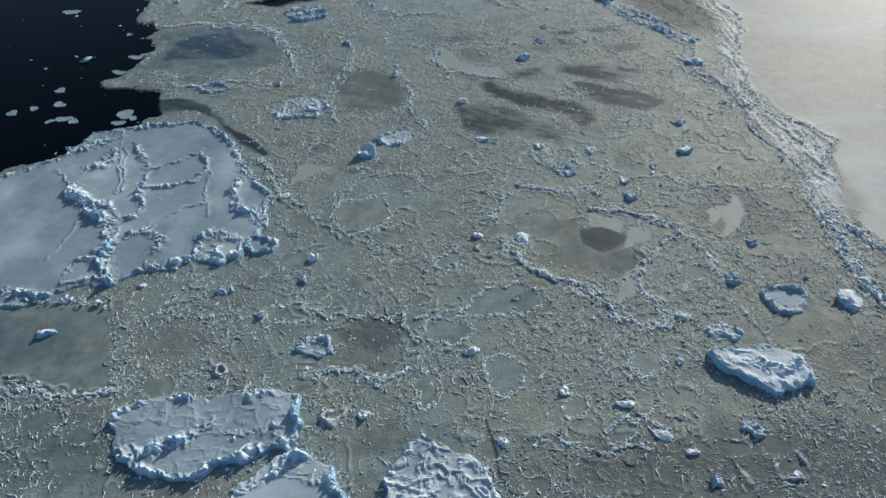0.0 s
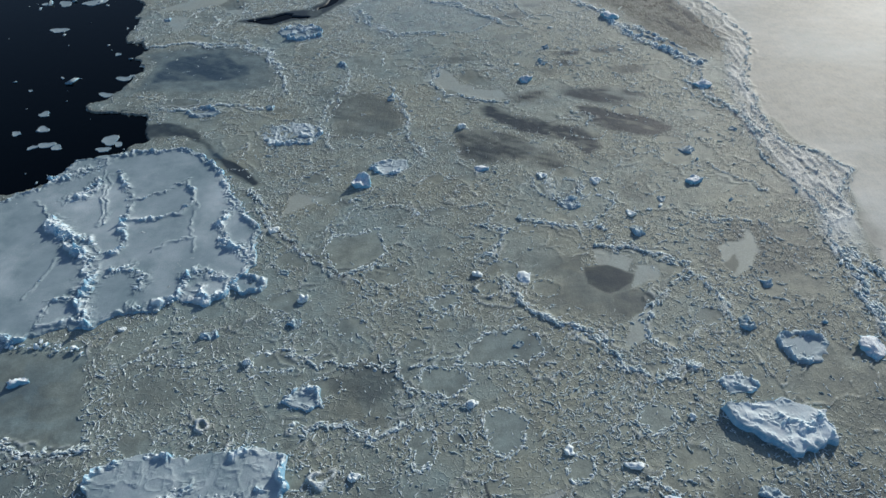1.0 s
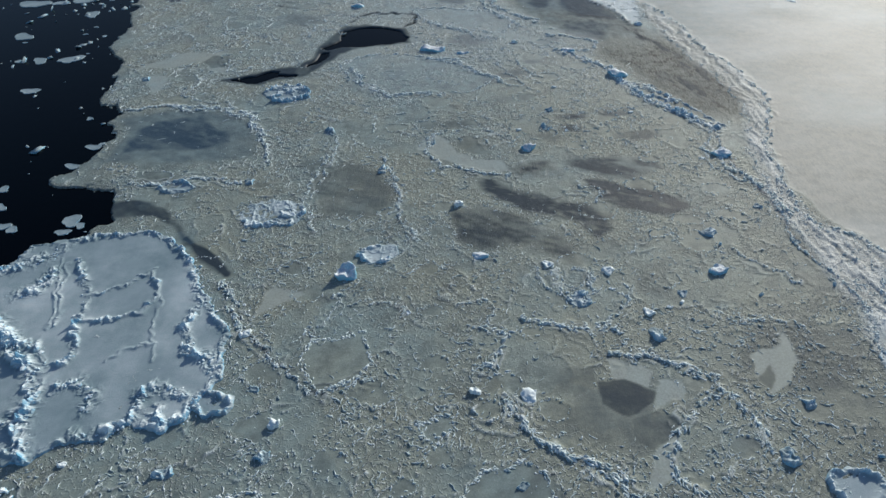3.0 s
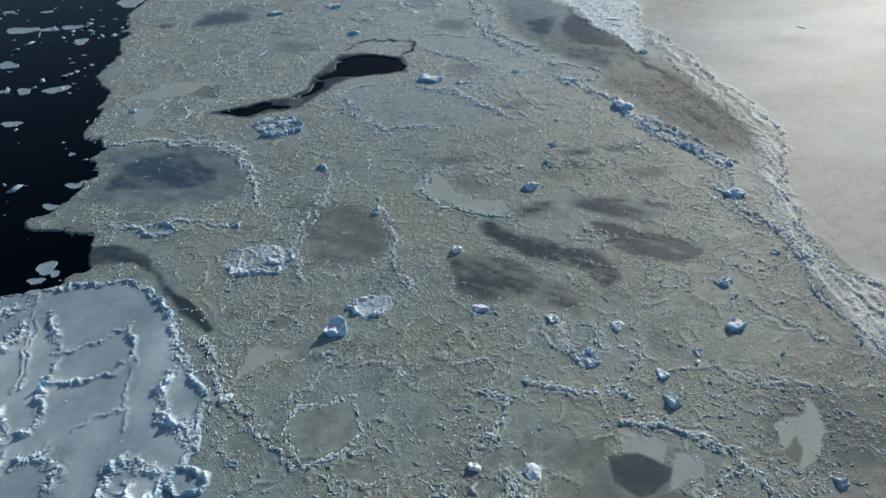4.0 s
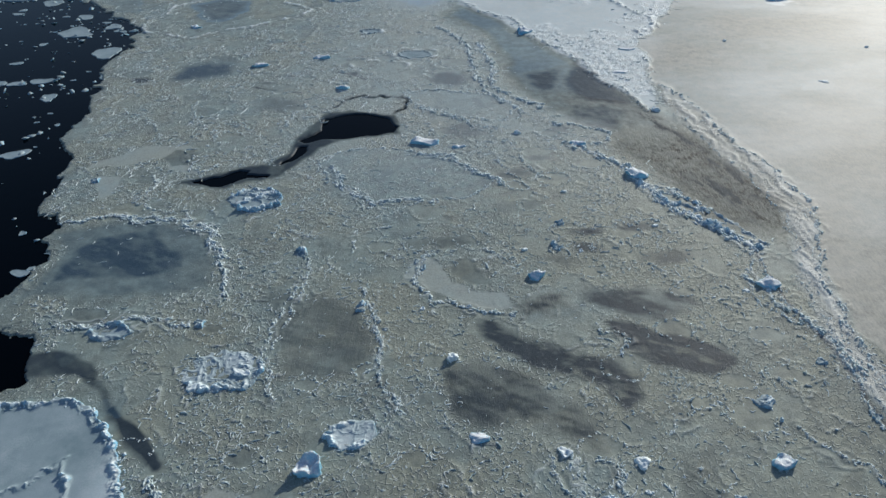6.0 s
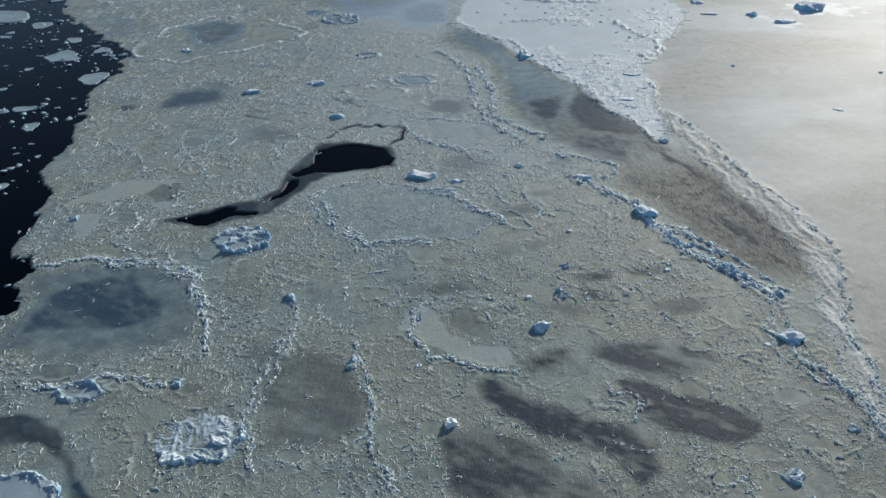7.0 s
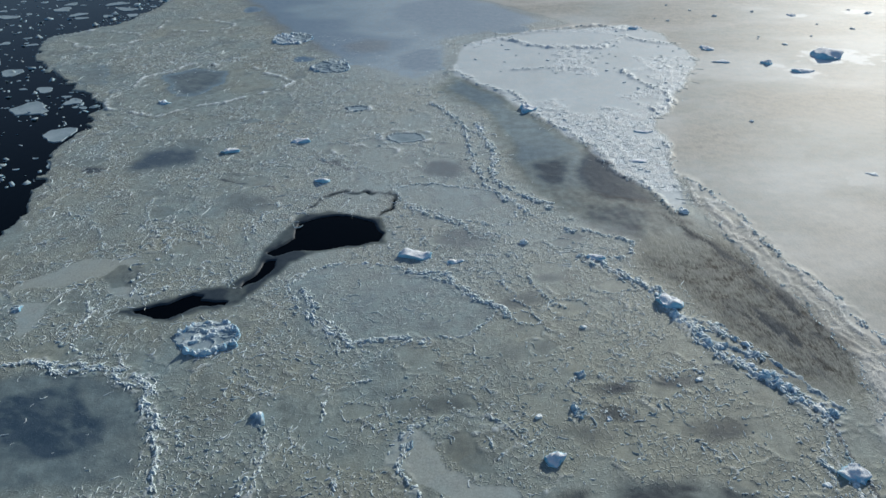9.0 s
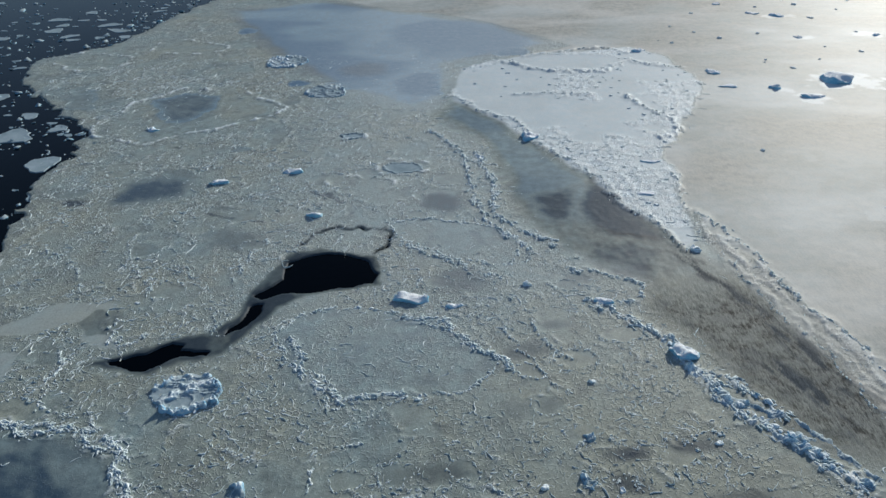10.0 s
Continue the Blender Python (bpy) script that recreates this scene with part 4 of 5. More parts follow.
def part(name, me, parent, label=""):
    ob = new(name, me)
    ob.parent = parent
    return tagged(ob, label) if label else ob


def lump_mesh(name, places, mat, rng, detail=1):
    """Rounded blocks of broken ice heaped together: rows of x, y, z, size."""
    bm = bmesh.new()
    bmesh.ops.create_icosphere(bm, subdivisions=detail, radius=1.0)
    unit = np.array([v.co[:] for v in bm.verts])
    faces = np.array([[v.index for v in f.verts] for f in bm.faces])
    bm.free()
    verts, polys = [], []
    for k, (x, y, z, size) in enumerate(places):
        p = unit.copy()
        for _ in range(9):
            nrm = rng.normal(size=3)
            nrm /= np.linalg.norm(nrm)
            cut = rng.uniform(0.3, 0.7)
            over = np.maximum(p @ nrm - cut, 0)
            p = p - over[:, None] * nrm * 0.95
        p = p * (1 + 0.18 * (rng.random(len(p)) - 0.5))[:, None]
        p = p * np.array([rng.uniform(0.8, 1.5), rng.uniform(0.7, 1.1), rng.uniform(0.5, 0.9)]) * size
        a = rng.uniform(0, 6.28)
        q = np.stack([p[:, 0] * math.cos(a) - p[:, 1] * math.sin(a), p[:, 0] * math.sin(a) + p[:, 1] * math.cos(a), p[:, 2]], 1)
        verts.append(q + (x, y, z))
        polys.append(faces + k * len(unit))
    me = bpy.data.meshes.new(name)
    me.from_pydata(np.concatenate(verts).tolist(), [], np.concatenate(polys).tolist())
    a = me.attributes.new("snow", "FLOAT", "POINT")
    a.data.foreach_set("value", np.full(len(me.vertices), 0.9, np.float32))
    me.materials.append(mat)
    return me


def along(pts, gap, rng):
    """Places strewn along a line."""
    out = []
    for (ax, ay), (bx, by) in zip(pts, pts[1:]):
        n = max(1, int(math.hypot(bx - ax, by - ay) / gap))
        for i in range(n):
            t = (i + rng.random()) / n
            out.append((ax + (bx - ax) * t, ay + (by - ay) * t))
    return out


def ice_floe(name, label, category, outline, base, rim, ridges=(), cover=0.25, seed=1, cell=0.3, rubble=0.0, tilt=(0, 0), group="", ragged=0.24, rim_width=0.75):
    """A thick floe frozen into the sheet: its crust with a broken rim, and ridges of blocks as parts. ridges: height, spread, points."""
    rng = np.random.default_rng(seed)
    cx, cy = sum(p[0] for p in outline) / len(outline), sum(p[1] for p in outline) / len(outline)
    root = new(name)
    root.location = (cx, cy, 0)
    tagged(root, label, category, group)
    xs = np.arange(min(p[0] for p in outline) - 2.5, max(p[0] for p in outline) + 2.5, cell)
    ys = np.arange(min(p[1] for p in outline) - 2.5, max(p[1] for p in outline) + 2.5, cell)
    X, Y = np.meshgrid(xs, ys)
    x, y = X.ravel(), Y.ravel()
    span = min(xs[-1] - xs[0], ys[-1] - ys[0])
    k = min(2.6, ragged * span)
    ex = x + k * (fbm(x, y, 5, 200 + seed) - 0.5) + 0.9 * (value_noise(x, y, 1.2, 201 + seed) - 0.5)
    ey = y + k * (fbm(x, y, 5, 210 + seed) - 0.5) + 0.9 * (value_noise(x, y, 1.2, 211 + seed) - 0.5)
    d = region(ex, ey, outline)
    body = step(-0.25, 0.35, d)
    crag = [1 - np.abs(2 * value_noise(ex, ey, size, 220 + seed + j) - 1) for j, size in enumerate((2.2, 1.0, 0.5))]
    gap, bid = cells(ex, ey, 1.1, 227 + seed)
    lump = 0.5 * crag[0] ** 2 + 0.6 * crag[1] ** 2 * (0.4 + crag[0]) + 0.45 * crag[2] ** 2 * (0.3 + crag[1]) + 0.4 * bid * step(0, 0.3, gap) - 0.35
    high = rim * np.clip(lump, 0.35 if rim_width < 0.6 else 0.0, 2) * np.exp(-((d - min(0.8, 0.09 * span)) / min(rim_width, 0.075 * span)) ** 2) * np.maximum(step(0.15, 0.5, value_noise(x, y, 4, 222 + seed)), 0.7 if rim_width < 0.6 else 0.0)
    for h, spread, *pts in ridges:
        dl = to_line(ex, ey, pts)
        env = np.exp(-(dl / spread) ** 2) * (0.35 + 0.6 * step(0.25, 0.65, value_noise(x, y, 4.5, 223 + seed)))
        if h < 0.9:
            env = np.exp(-(dl / max(spread, 0.36)) ** 2) * (0.6 + 0.4 * value_noise(x, y, 4.5, 223 + seed))
        high = np.maximum(high, (0.72 if h > 0.9 else 1.0) * h * np.clip(lump, 0.5 if h < 0.9 else 0.05, 2) * env)
    if rubble:
        curl = np.abs(fbm(ex * 0.7, ey * 1.5, 3.0, 230 + seed, 2) - 0.5) * 2
        high = np.maximum(high, rubble * (0.35 * (1 - curl) ** 7 + 0.35 * np.clip(lump, 0, 2) * step(0.35, 0.6, value_noise(x, y, 1.6, 233 + seed))))
    soft = 0.12 * fbm(x, y, 6, 231 + seed)
    slope = tilt[0] * (x - cx) + tilt[1] * (y - cy)
    z = -0.7 + (base + 0.7 + soft + slope + high) * body
    snow = np.clip(cover + 0.75 * step(0.12, 0.7, high) + 0.9 * (fbm(x, y, 10, 232 + seed, 4) - 0.5), 0, 1)
    me = grid_mesh("crust", X - cx, Y - cy, z.reshape(X.shape), {"snow": snow}, FLOE, keep=(z > -0.45))
    part("crust", me, root)
    for h, spread, *pts in ridges:
        if h < 0.8:
            continue
        places = []
        for px, py in along(pts, 0.55 / max(0.5, min(h, 1.6)), rng):
            s = (0.10 + rng.exponential(0.11)) * min(1.5, h)
            places.append((px - cx + rng.normal() * spread * 0.5, py - cy + rng.normal() * spread * 0.5, base + 0.25 * h * rng.random(), s))
        tagged(part("ridge", lump_mesh("ridge", places, FLOE, rng), root, "snowy ridge of heaped broken ice blocks"), kind="stuff")
    ring = list(outline) + [outline[0]]
    places = []
    for px, py in along(ring, 0.9, rng):
        if rng.random() < 0.9:
            s = min(0.5, 0.08 + rng.exponential(0.1)) * max(0.6, min(1.3, rim))
            places.append((px + (cx - px) * 0.03 - cx + rng.normal() * 0.35, py + (cy - py) * 0.03 - cy + rng.normal() * 0.35, base * 0.6 + 0.1 * rim * rng.random(), s))
    tagged(part("rim", lump_mesh("rim", places, FLOE, rng), root, "raised rim of broken snowy ice"), kind="stuff")
    return root


def oval(cx, cy, rx, ry, rng, n=11):
    return [(cx + rx * (1 + 0.22 * (rng.random() - 0.5)) * math.cos(6.283 * i / n), cy + ry * (1 + 0.22 * (rng.random() - 0.5)) * math.sin(6.283 * i / n)) for i in range(n)]


BIG_FLOE = [(-128, 100), (-123, 105.6), (-104.3, 117.2), (-98.5, 120), (-93, 123.5), (-88.6, 135), (-81, 136.3), (-66.4, 139),
            (-60.4, 137), (-55.7, 132.5), (-47.6, 121.5), (-40.2, 109.8), (-39.4, 102.4), (-39, 99.4), (-41.4, 94), (-42.9, 90.8), (-46.3, 88.7), (-51.1, 89.8), (-54.2, 87.4), (-59.8, 86.8), (-65, 83.5), (-74, 81.8), (-77.8, 78.4), (-83.7, 77.5), (-125, 72)]
BIG_RIDGES = [
    (2.2, 1.5, (-84.5, 112.9), (-81.4, 108.6), (-77.4, 104.8), (-73.2, 101.2), (-70.1, 95.5), (-69, 90.6), (-67.8, 86.8), (-65.8, 84.5)),
    (1.4, 1.6, (-93.3, 126.2), (-88.6, 127.5), (-84, 129.8), (-81.6, 133.7)),
    (1.1, 1.5, (-85.1, 119.1), (-82.1, 120.8), (-80.4, 126.1)),
    (0.9, 0.7, (-80.6, 106.7), (-74.6, 107), (-70.7, 102.4), (-67.3, 103)),
    (0.9, 0.6, (-77.3, 130.3), (-73.9, 124.5), (-71.4, 119.7), (-69.7, 112.5), (-67.6, 106.6), (-67.1, 103)),
    (0.7, 0.45, (-71.7, 119), (-66.8, 120.1), (-62.5, 123.3), (-59.9, 126.5)),
    (0.75, 0.5, (-59.8, 126), (-57.3, 119), (-58.3, 114.8), (-63.3, 113.2), (-68.8, 112.8)),
    (0.5, 0.4, (-60.1, 102.4), (-57.9, 105.5), (-53.4, 107)),
]
BIG_RIDGES_RIM = [
    (1.4, 1.2, (-55.4, 131.3), (-50.7, 126), (-47.4, 118.9), (-48.7, 110.8), (-46.3, 105.1), (-43, 104.2), (-40.1, 99.7)),
    (0.9, 0.8, (-47.4, 118.9), (-43.8, 114.8), (-41, 109.8)),
    (1.7, 1.2, (-66.3, 97.7), (-64, 98.9), (-60.3, 96.3), (-59.8, 92.7)),
    (1.5, 1, (-52.3, 96), (-48.9, 97.2), (-43.8, 95.5)),
    (1.4, 0.9, (-60.3, 88.3), (-54.3, 88.3), (-51.6, 90.6), (-51.1, 94.7)),
    (1.7, 1.1, (-48, 93), (-46.2, 89.8), (-42.6, 91.4), (-41.3, 94.6)),
    (0.9, 0.7, (-75.1, 83.1), (-75.5, 86.8), (-74.6, 89.9), (-69.7, 90.6)),
]
BIG_RIDGES_LOW = [
    (0.8, 0.7, (-74.5, 83.5), (-70.7, 84.2), (-65.7, 85)),
    (1.6, 1, (-85.3, 80.6), (-81.1, 80.9), (-78.1, 79.5), (-73.4, 79.3), (-68.5, 78.8), (-63.7, 77.9)),
    (0.9, 0.8, (-81.3, 135.6), (-75.2, 136.3), (-67.1, 138), (-60.2, 136.2), (-55.4, 131.3)),
    (0.36, 0.28, (-80.6, 130.3), (-74.3, 109.9)),
    (0.36, 0.28, (-78.8, 129.1), (-73.4, 110.9)),
    (0.3, 0.3, (-56.2, 119), (-52.6, 102.4)),
    (0.4, 0.32, (-91.7, 119.1), (-86.6, 113.9)),
    (0.4, 0.3, (-80.7, 90.7), (-79.3, 100.7)),
]
ice_floe("ice_floe", "broad blue-grey floe crossed by snowy pressure ridges", "ice floe", BIG_FLOE, 0.26, 0.45, BIG_RIDGES + BIG_RIDGES_RIM + BIG_RIDGES_LOW, 0.12, 1, 0.24)
ice_floe("ice_floe", "oblong floe with a high white rim and ridge", "ice floe",
         [(-54.5, 54), (-53.8, 57), (-46.3, 58.6), (-37.2, 59), (-30, 60.3), (-24.5, 58.7), (-23.2, 54.6), (-24.8, 51), (-31.8, 48), (-37.5, 44.3), (-46, 45), (-52, 48)],
         0.32, 1.15, [(1.9, 1.3, (-50, 48.5), (-45.9, 49.2), (-41.3, 51), (-38.5, 54)), (1.0, 0.9, (-37, 53), (-35.3, 51.6), (-27, 53.6))], 0.2, 2, 0.2, 0.28)
ice_floe("ice_floe", "pale snow-covered floe with a broken rim", "ice floe",
         [(-32.3, 44.3), (-30, 47), (-24.3, 48.8), (-18.3, 47.3), (-15.2, 43), (-14.6, 38), (-16, 33), (-29, 33), (-32, 38)], 0.45, 1.2,
         [(0.9, 0.8, (-31, 44), (-25, 46.5), (-18, 45))], 0.28, 3, 0.2)
ice_floe("ice_floe", "floe of tightly packed white rubble", "ice floe",
         [(-9.9, 46), (-7.2, 50.8), (-5, 52), (0, 49.4), (5.6, 47.4), (7, 42.5), (6.8, 36), (-9.7, 36)], 0.3, 0.7, (), 0.4, 4, 0.2, rubble=0.9)
SLAB = [(43.1, 67.9), (47.7, 68.3), (53.3, 69.2), (55.4, 68.3), (59.7, 67.1), (59.0, 61.9), (52.7, 59.8), (51.1, 59.6), (47.7, 62.2), (44.4, 65.0)]
ice_floe("ice_slab", "tilted triangular blue ice slab with snow on top", "ice slab", SLAB, 1.15, 0.22,
         [(0.5, 0.6, SLAB[0], SLAB[2]), (1.0, 1.3, (51, 65), (54, 63.5), (56, 64)), (0.8, 1.0, (57.5, 66), (58, 63)), (0.6, 0.8, (52, 61.5), (55, 61.5)), (0.45, 0.6, (46.5, 66), (49.5, 64.5))],
         0.72, 5, 0.16, ragged=0.14, tilt=(-0.01, 0.02))
ice_floe("pressure_ridge", "long blue-white pressure ridge beside the dark band", "ice ridge",
         [(47, 217), (51, 209), (55, 205), (60, 204), (64.5, 197), (69, 190), (74, 181), (71, 178), (66, 184), (58, 191), (52, 199), (47, 211)], -0.02, 0.4,
         [(1.5, 0.85, (48, 215), (51.5, 205), (57, 196), (64, 188.5), (71, 180)), (1.4, 0.8, (52, 206), (58, 203.5), (63, 196)), (1.0, 0.6, (55, 199), (63, 195)), (1.0, 0.6, (60, 193), (66, 190))],
         0.15, 6, 0.26)
rng = np.random.default_rng(17)
# frozen-in pancakes with high rims: x, y, half width, half depth, base, rim, rubble, label
for i, (cx, cy, rx, ry, base, rim, rub, label) in enumerate([
        (61, 80, 4.6, 4.0, 0.12, 1.5, 0, "round pan with a high white rim and grey middle"),
        (-39, 94, 3.8, 3.2, 0.12, 1.4, 0, "small pan with a snowy rim beside the ridged floe"),
        (-47, 201, 7.2, 5.6, 0.15, 1.5, 0.9, "pan of stacked white ice with a smooth middle"),
        (-65, 155, 4.6, 2.9, 0.15, 1.4, 0, "small pale pan with a lumpy rim near the water"),
        (-40, 145, 8.0, 5.0, 0.02, 0.9, 0.6, "patch of white ice rubble with a ragged edge"),
        (56, 138, 1.8, 1.5, 0.2, 1.6, 0, "tiny ring of blue ice with a hollow middle"),
        (26, 118.5, 3.2, 2.2, 0.1, 1.0, 0.9, "oval heap of layered white ice"),
        (-14.5, 132, 4.6, 3.4, 0.2, 0.9, 0.4, "pale blue-green pan beside a blue block"),
        ] + [
        (-23.8, 69, 3.6, 2.8, 0.1, 0.9, 0.6, "round pan of crumpled white ice"),
        (48, 72, 3.2, 2.2, 0.1, 0.9, 1.1, "heap of layered white ice near the slab"),
        (-69, 399, 10, 9, 0.3, 1.8, 1.2, "far white rubble floe with a dark shaded edge"),
        (-46, 361, 9, 7.4, 0.3, 1.6, 1.0, "far oblong rubble floe, bright with snow"),
        (-30, 318, 4.6, 3.2, 0.2, 1.2, 0, "pale oval pan with a thin white rim"),
        (-11, 294, 7, 4.6, 0.1, 1.1, 0, "oval pan edged with low snowy ridges"),
        (46.3, 53.5, 2.2, 1.8, 0.15, 0.6, 0.7, "flat bluish ice cake frozen into the slush"),
        (53.3, 85, 1.7, 1.6, 0.3, 1.3, 0, "star-shaped lump of ice with a blue hollow")]):
    ice_floe("ice_pan", label, "ice pan", oval(cx, cy, rx, ry, rng), base * 0.7, (0.8 if rub else 0.55) * (1.0 if cy < 220 else 0.65) * rim, (), 0.1 if rub == 0 else 0.22, 20 + i, 0.2 if cy < 220 else 0.45, rub, group="frozen-in ice pans", ragged=0.24 if rub else 0.16, rim_width=0.75 if rub else 0.42)


def berg(x, y, width, depth, height, seed, label, cat="ice block"):
    """A block of blue ice with a snow-covered top, standing in the sheet."""
    rng = np.random.default_rng(seed)
    bm = bmesh.new()
    bmesh.ops.create_icosphere(bm, subdivisions=4, radius=1.0)
    p = np.array([v.co[:] for v in bm.verts])
    faces = [[v.index for v in f.verts] for f in bm.faces]
    bm.free()
    for _ in range(12):
        nrm = rng.normal(size=3) * (1, 1, 0.55)
        nrm /= np.linalg.norm(nrm)
        cut = rng.uniform(0.5, 0.9)
        p = p - np.maximum(p @ nrm - cut, 0)[:, None] * nrm * 0.94
    ang = np.arctan2(p[:, 1], p[:, 0])
    p[:, :2] *= (1 + 0.14 * np.sin(2 * ang + rng.uniform(0, 6)) + 0.12 * np.sin(3 * ang + rng.uniform(0, 6)))[:, None]
    p[:, 2] = np.where(p[:, 2] > 0.5, 0.5 + 0.25 * (p[:, 2] - 0.5), p[:, 2])
    p = p * (width / 1.7, depth / 1.7, 0.85 * height)
    wob = fbm(p[:, 0] + 50 * seed, p[:, 1] + p[:, 2] * 0.7, width * 0.28, 300 + seed, 4) - 0.5
    p[:, 2] += wob * height * 1.1 * (p[:, 2] > 0)
    p[:, :2] *= (1 + 0.35 * (fbm(ang * 2 + 9 * seed, p[:, 2] / height * 2, 0.8, 310 + seed, 3) - 0.5))[:, None]
    p[:, 2] = np.where(p[:, 2] < -0.25, -0.25 - 0.02 * np.abs(p[:, 2]), p[:, 2])
    me = bpy.data.meshes.new("ice_block")
    me.from_pydata(p.tolist(), [], faces)
    me.polygons.foreach_set("use_smooth", np.ones(len(me.polygons), bool))
    me.materials.append(SNOW if width > 3.2 else RIME)
    ob = new("ice_block", me)
    ob.location = (x, y, 0.1)
    return tagged(ob, label, cat)


LUMPS = [  # x, y, width, depth, height
    (72.5, 79.5, 5.6, 4.2, 1.7), (-20.5, 125, 5.0, 3.6, 2.6), (54.6, 126.3, 4.6, 2.6, 1.5), (7.2, 130.6, 4.4, 1.8, 1.1), (-27.7, 90.2, 2.4, 1.9, 1.4),
    (3.4, 68, 1.9, 1.4, 1.0), (20.3, 171, 3.4, 3.2, 1.8), (-37, 109.4, 2.2, 1.8, 1.1), (68, 168, 4.4, 4.6, 1.6), (2.4, 148, 2.5, 1.8, 1.3), (32.6, 126, 2.6, 2.3, 1.0),
    (20.6, 128, 2.6, 1.6, 0.9), (38.1, 114.8, 2.6, 2.2, 0.9), (-34.7, 76, 1.4, 1.6, 1.2), (-14.2, 55.6, 2.4, 1.7, 1.3), (38.2, 65.8, 1.3, 1.1, 0.8), (-36, 144.5, 2.9, 1.8, 1.2),
]
LUMPS_MORE = [
    (-72.8, 72, 3.4, 2.6, 1.2),     (18.1, 60, 2.1, 1.6, 0.8), (35.9, 49.4, 2.3, 1.1, 0.7), (4.9, 97, 1.8, 1.9, 1.0), (-5.2, 229, 9.2, 3.6, 1.9), (4.6, 226.5, 4.0, 1.8, 1.0), (21.3, 234, 2.2, 2.2, 1.4),
    (37.5, 227.5, 4.4, 2.2, 1.4), (50, 211, 6.0, 4.4, 1.9), (64.5, 248, 2.8, 2.4, 1.4), (30, 316, 7.8, 5.0, 2.2), (-45.6, 292, 7.0, 3.2, 1.5), (-66.3, 285.5, 4.6, 3.2, 1.4),
    (-33.5, 265.8, 4.4, 2.6, 1.4), (-101.5, 325, 4.6, 3.4, 1.5), (7.5, 51, 1.7, 1.8, 1.0), (32.3, 52.4, 4.0, 1.7, 0.8), (27.7, 57.6, 3.2, 1.2, 0.7), (14.3, 96, 3.0, 3.6, 0.9),
]
LUMPS_FAR = [
    (89.5, 408, 6.2, 5, 3.0), (112.8, 378.5, 6.2, 5, 2.8), (114, 362, 7, 4, 1.4), (131, 359, 4.4, 4, 3.2), (141, 349.5, 9, 5, 2.4), (159, 368, 15, 10, 6.0),
    (169.8, 426, 4.2, 3, 1.6), (165, 470, 7, 4, 2.2), (176.5, 465, 8, 5, 2.6), (153.4, 491, 4.6, 4, 2.0), (148.3, 382, 1.9, 2, 1.2), (192, 460, 3, 3, 1.4),
    (188, 403, 2, 2, 1.3), (208, 428, 4, 3, 1.8), (96, 357, 1.5, 1.5, 1.0), (66, 296.5, 6, 2.4, 1.0), (60.5, 276.5, 6, 3, 1.1), (13, 301, 2.4, 3, 1.2), (124, 267, 3, 2, 0.8),
]
for i, (x, y, wd, dp, ht) in enumerate(LUMPS):
    berg(x, y, wd, dp, ht, 400 + i, "blue ice block with a snowy top, frozen into slush" if wd > 3 else "small snowy ice lump frozen into grey slush")
for i, (x, y, wd, dp, ht) in enumerate(LUMPS_MORE):
    berg(x, y, wd, dp, ht, 440 + i, "long blue ice block with white crests" if wd > 4 else "small pale ice lump among low ridges")
for i, (x, y, wd, dp, ht) in enumerate(LUMPS_FAR):
    berg(x, y, wd, dp, 0.55 * ht, 480 + i, "dark blue iceberg stranded on the pale smooth ice" if ht > 2 else "small dark ice chunk on pale smooth ice", "iceberg" if ht > 2 else "ice block")
for i in range(46):
    x, y = rng.uniform(95, 300), rng.uniform(290, 520)
    if not inside(np.array([x]), np.array([y]), SNOW_FLOE)[0]:
        s = rng.uniform(0.6, 1.9)
        berg(x, y, s * 1.3, s, s * 0.6, 540 + i, "small dark ice chunk on pale smooth ice")


# small pans and lumps frozen in all over the near slush
def free_spot(taken, reach):
    while True:
        y = 40 + 190 * rng.random() ** 1.3
        x = rng.uniform(-0.62, 0.62) * (y + 55)
        at = (np.array([x]), np.array([y]))
        if region(*at, PALE_EDGE)[0] > -8 or region(*at, WATER_EDGE)[0] > -6 or region(*at, BIG_FLOE)[0] > -3 or region(*at, LEAD)[0] > -5 or region(*at, BAND)[0] > -3:
            continue
        if any((x - a) ** 2 + (y - b) ** 2 < (reach + c) ** 2 for a, b, c in taken):
            continue
        taken.append((x, y, reach))
        return x, y


taken = [(-80, 68, 18), (-39, 52, 19), (-23, 42, 11), (-1, 44, 11), (53, 65, 11), (61, 80, 6), (-47, 201, 9), (-40, 145, 10), (-14, 132, 6), (32, 96, 9), (-15, 71, 9)]
taken += [(20, 148, 22), (45, 155, 14), (-70, 178, 28), (32, 90, 14), (-10, 212, 26)]
taken += [(q[0], q[1], q[2]) for q in LUMPS + LUMPS_MORE]
pans = [ice_floe("ice_pan", "small refrozen pan with a low white rim", "ice pan", oval(*free_spot(taken, 2.2), 0.9 + 0.18 * i, 0.7 + 0.16 * i, rng, 9), 0.06, 0.45 + 0.06 * i,
                 (), 0.12, 60 + i, 0.16, 0.35 * (i % 2), group="frozen-in ice pans") for i in range(7)]
for i in range(16):
    spot = free_spot(taken, 2.0)
    copy_thing(pans[i % 7], pose(*spot, 0, 0, 0, rng.uniform(0, 360)))
bits = [berg(*free_spot(taken, 0.8), 0.9 + 0.15 * i, 0.7 + 0.1 * i, 0.35 + 0.06 * i, 640 + i, "small white ice lump frozen into grey slush") for i in range(6)]
for i in range(14):
    spot = free_spot(taken, 0.8)
    copy_thing(bits[i % 6], pose(*spot, 0.05, 0, 0, rng.uniform(-40, 40)))

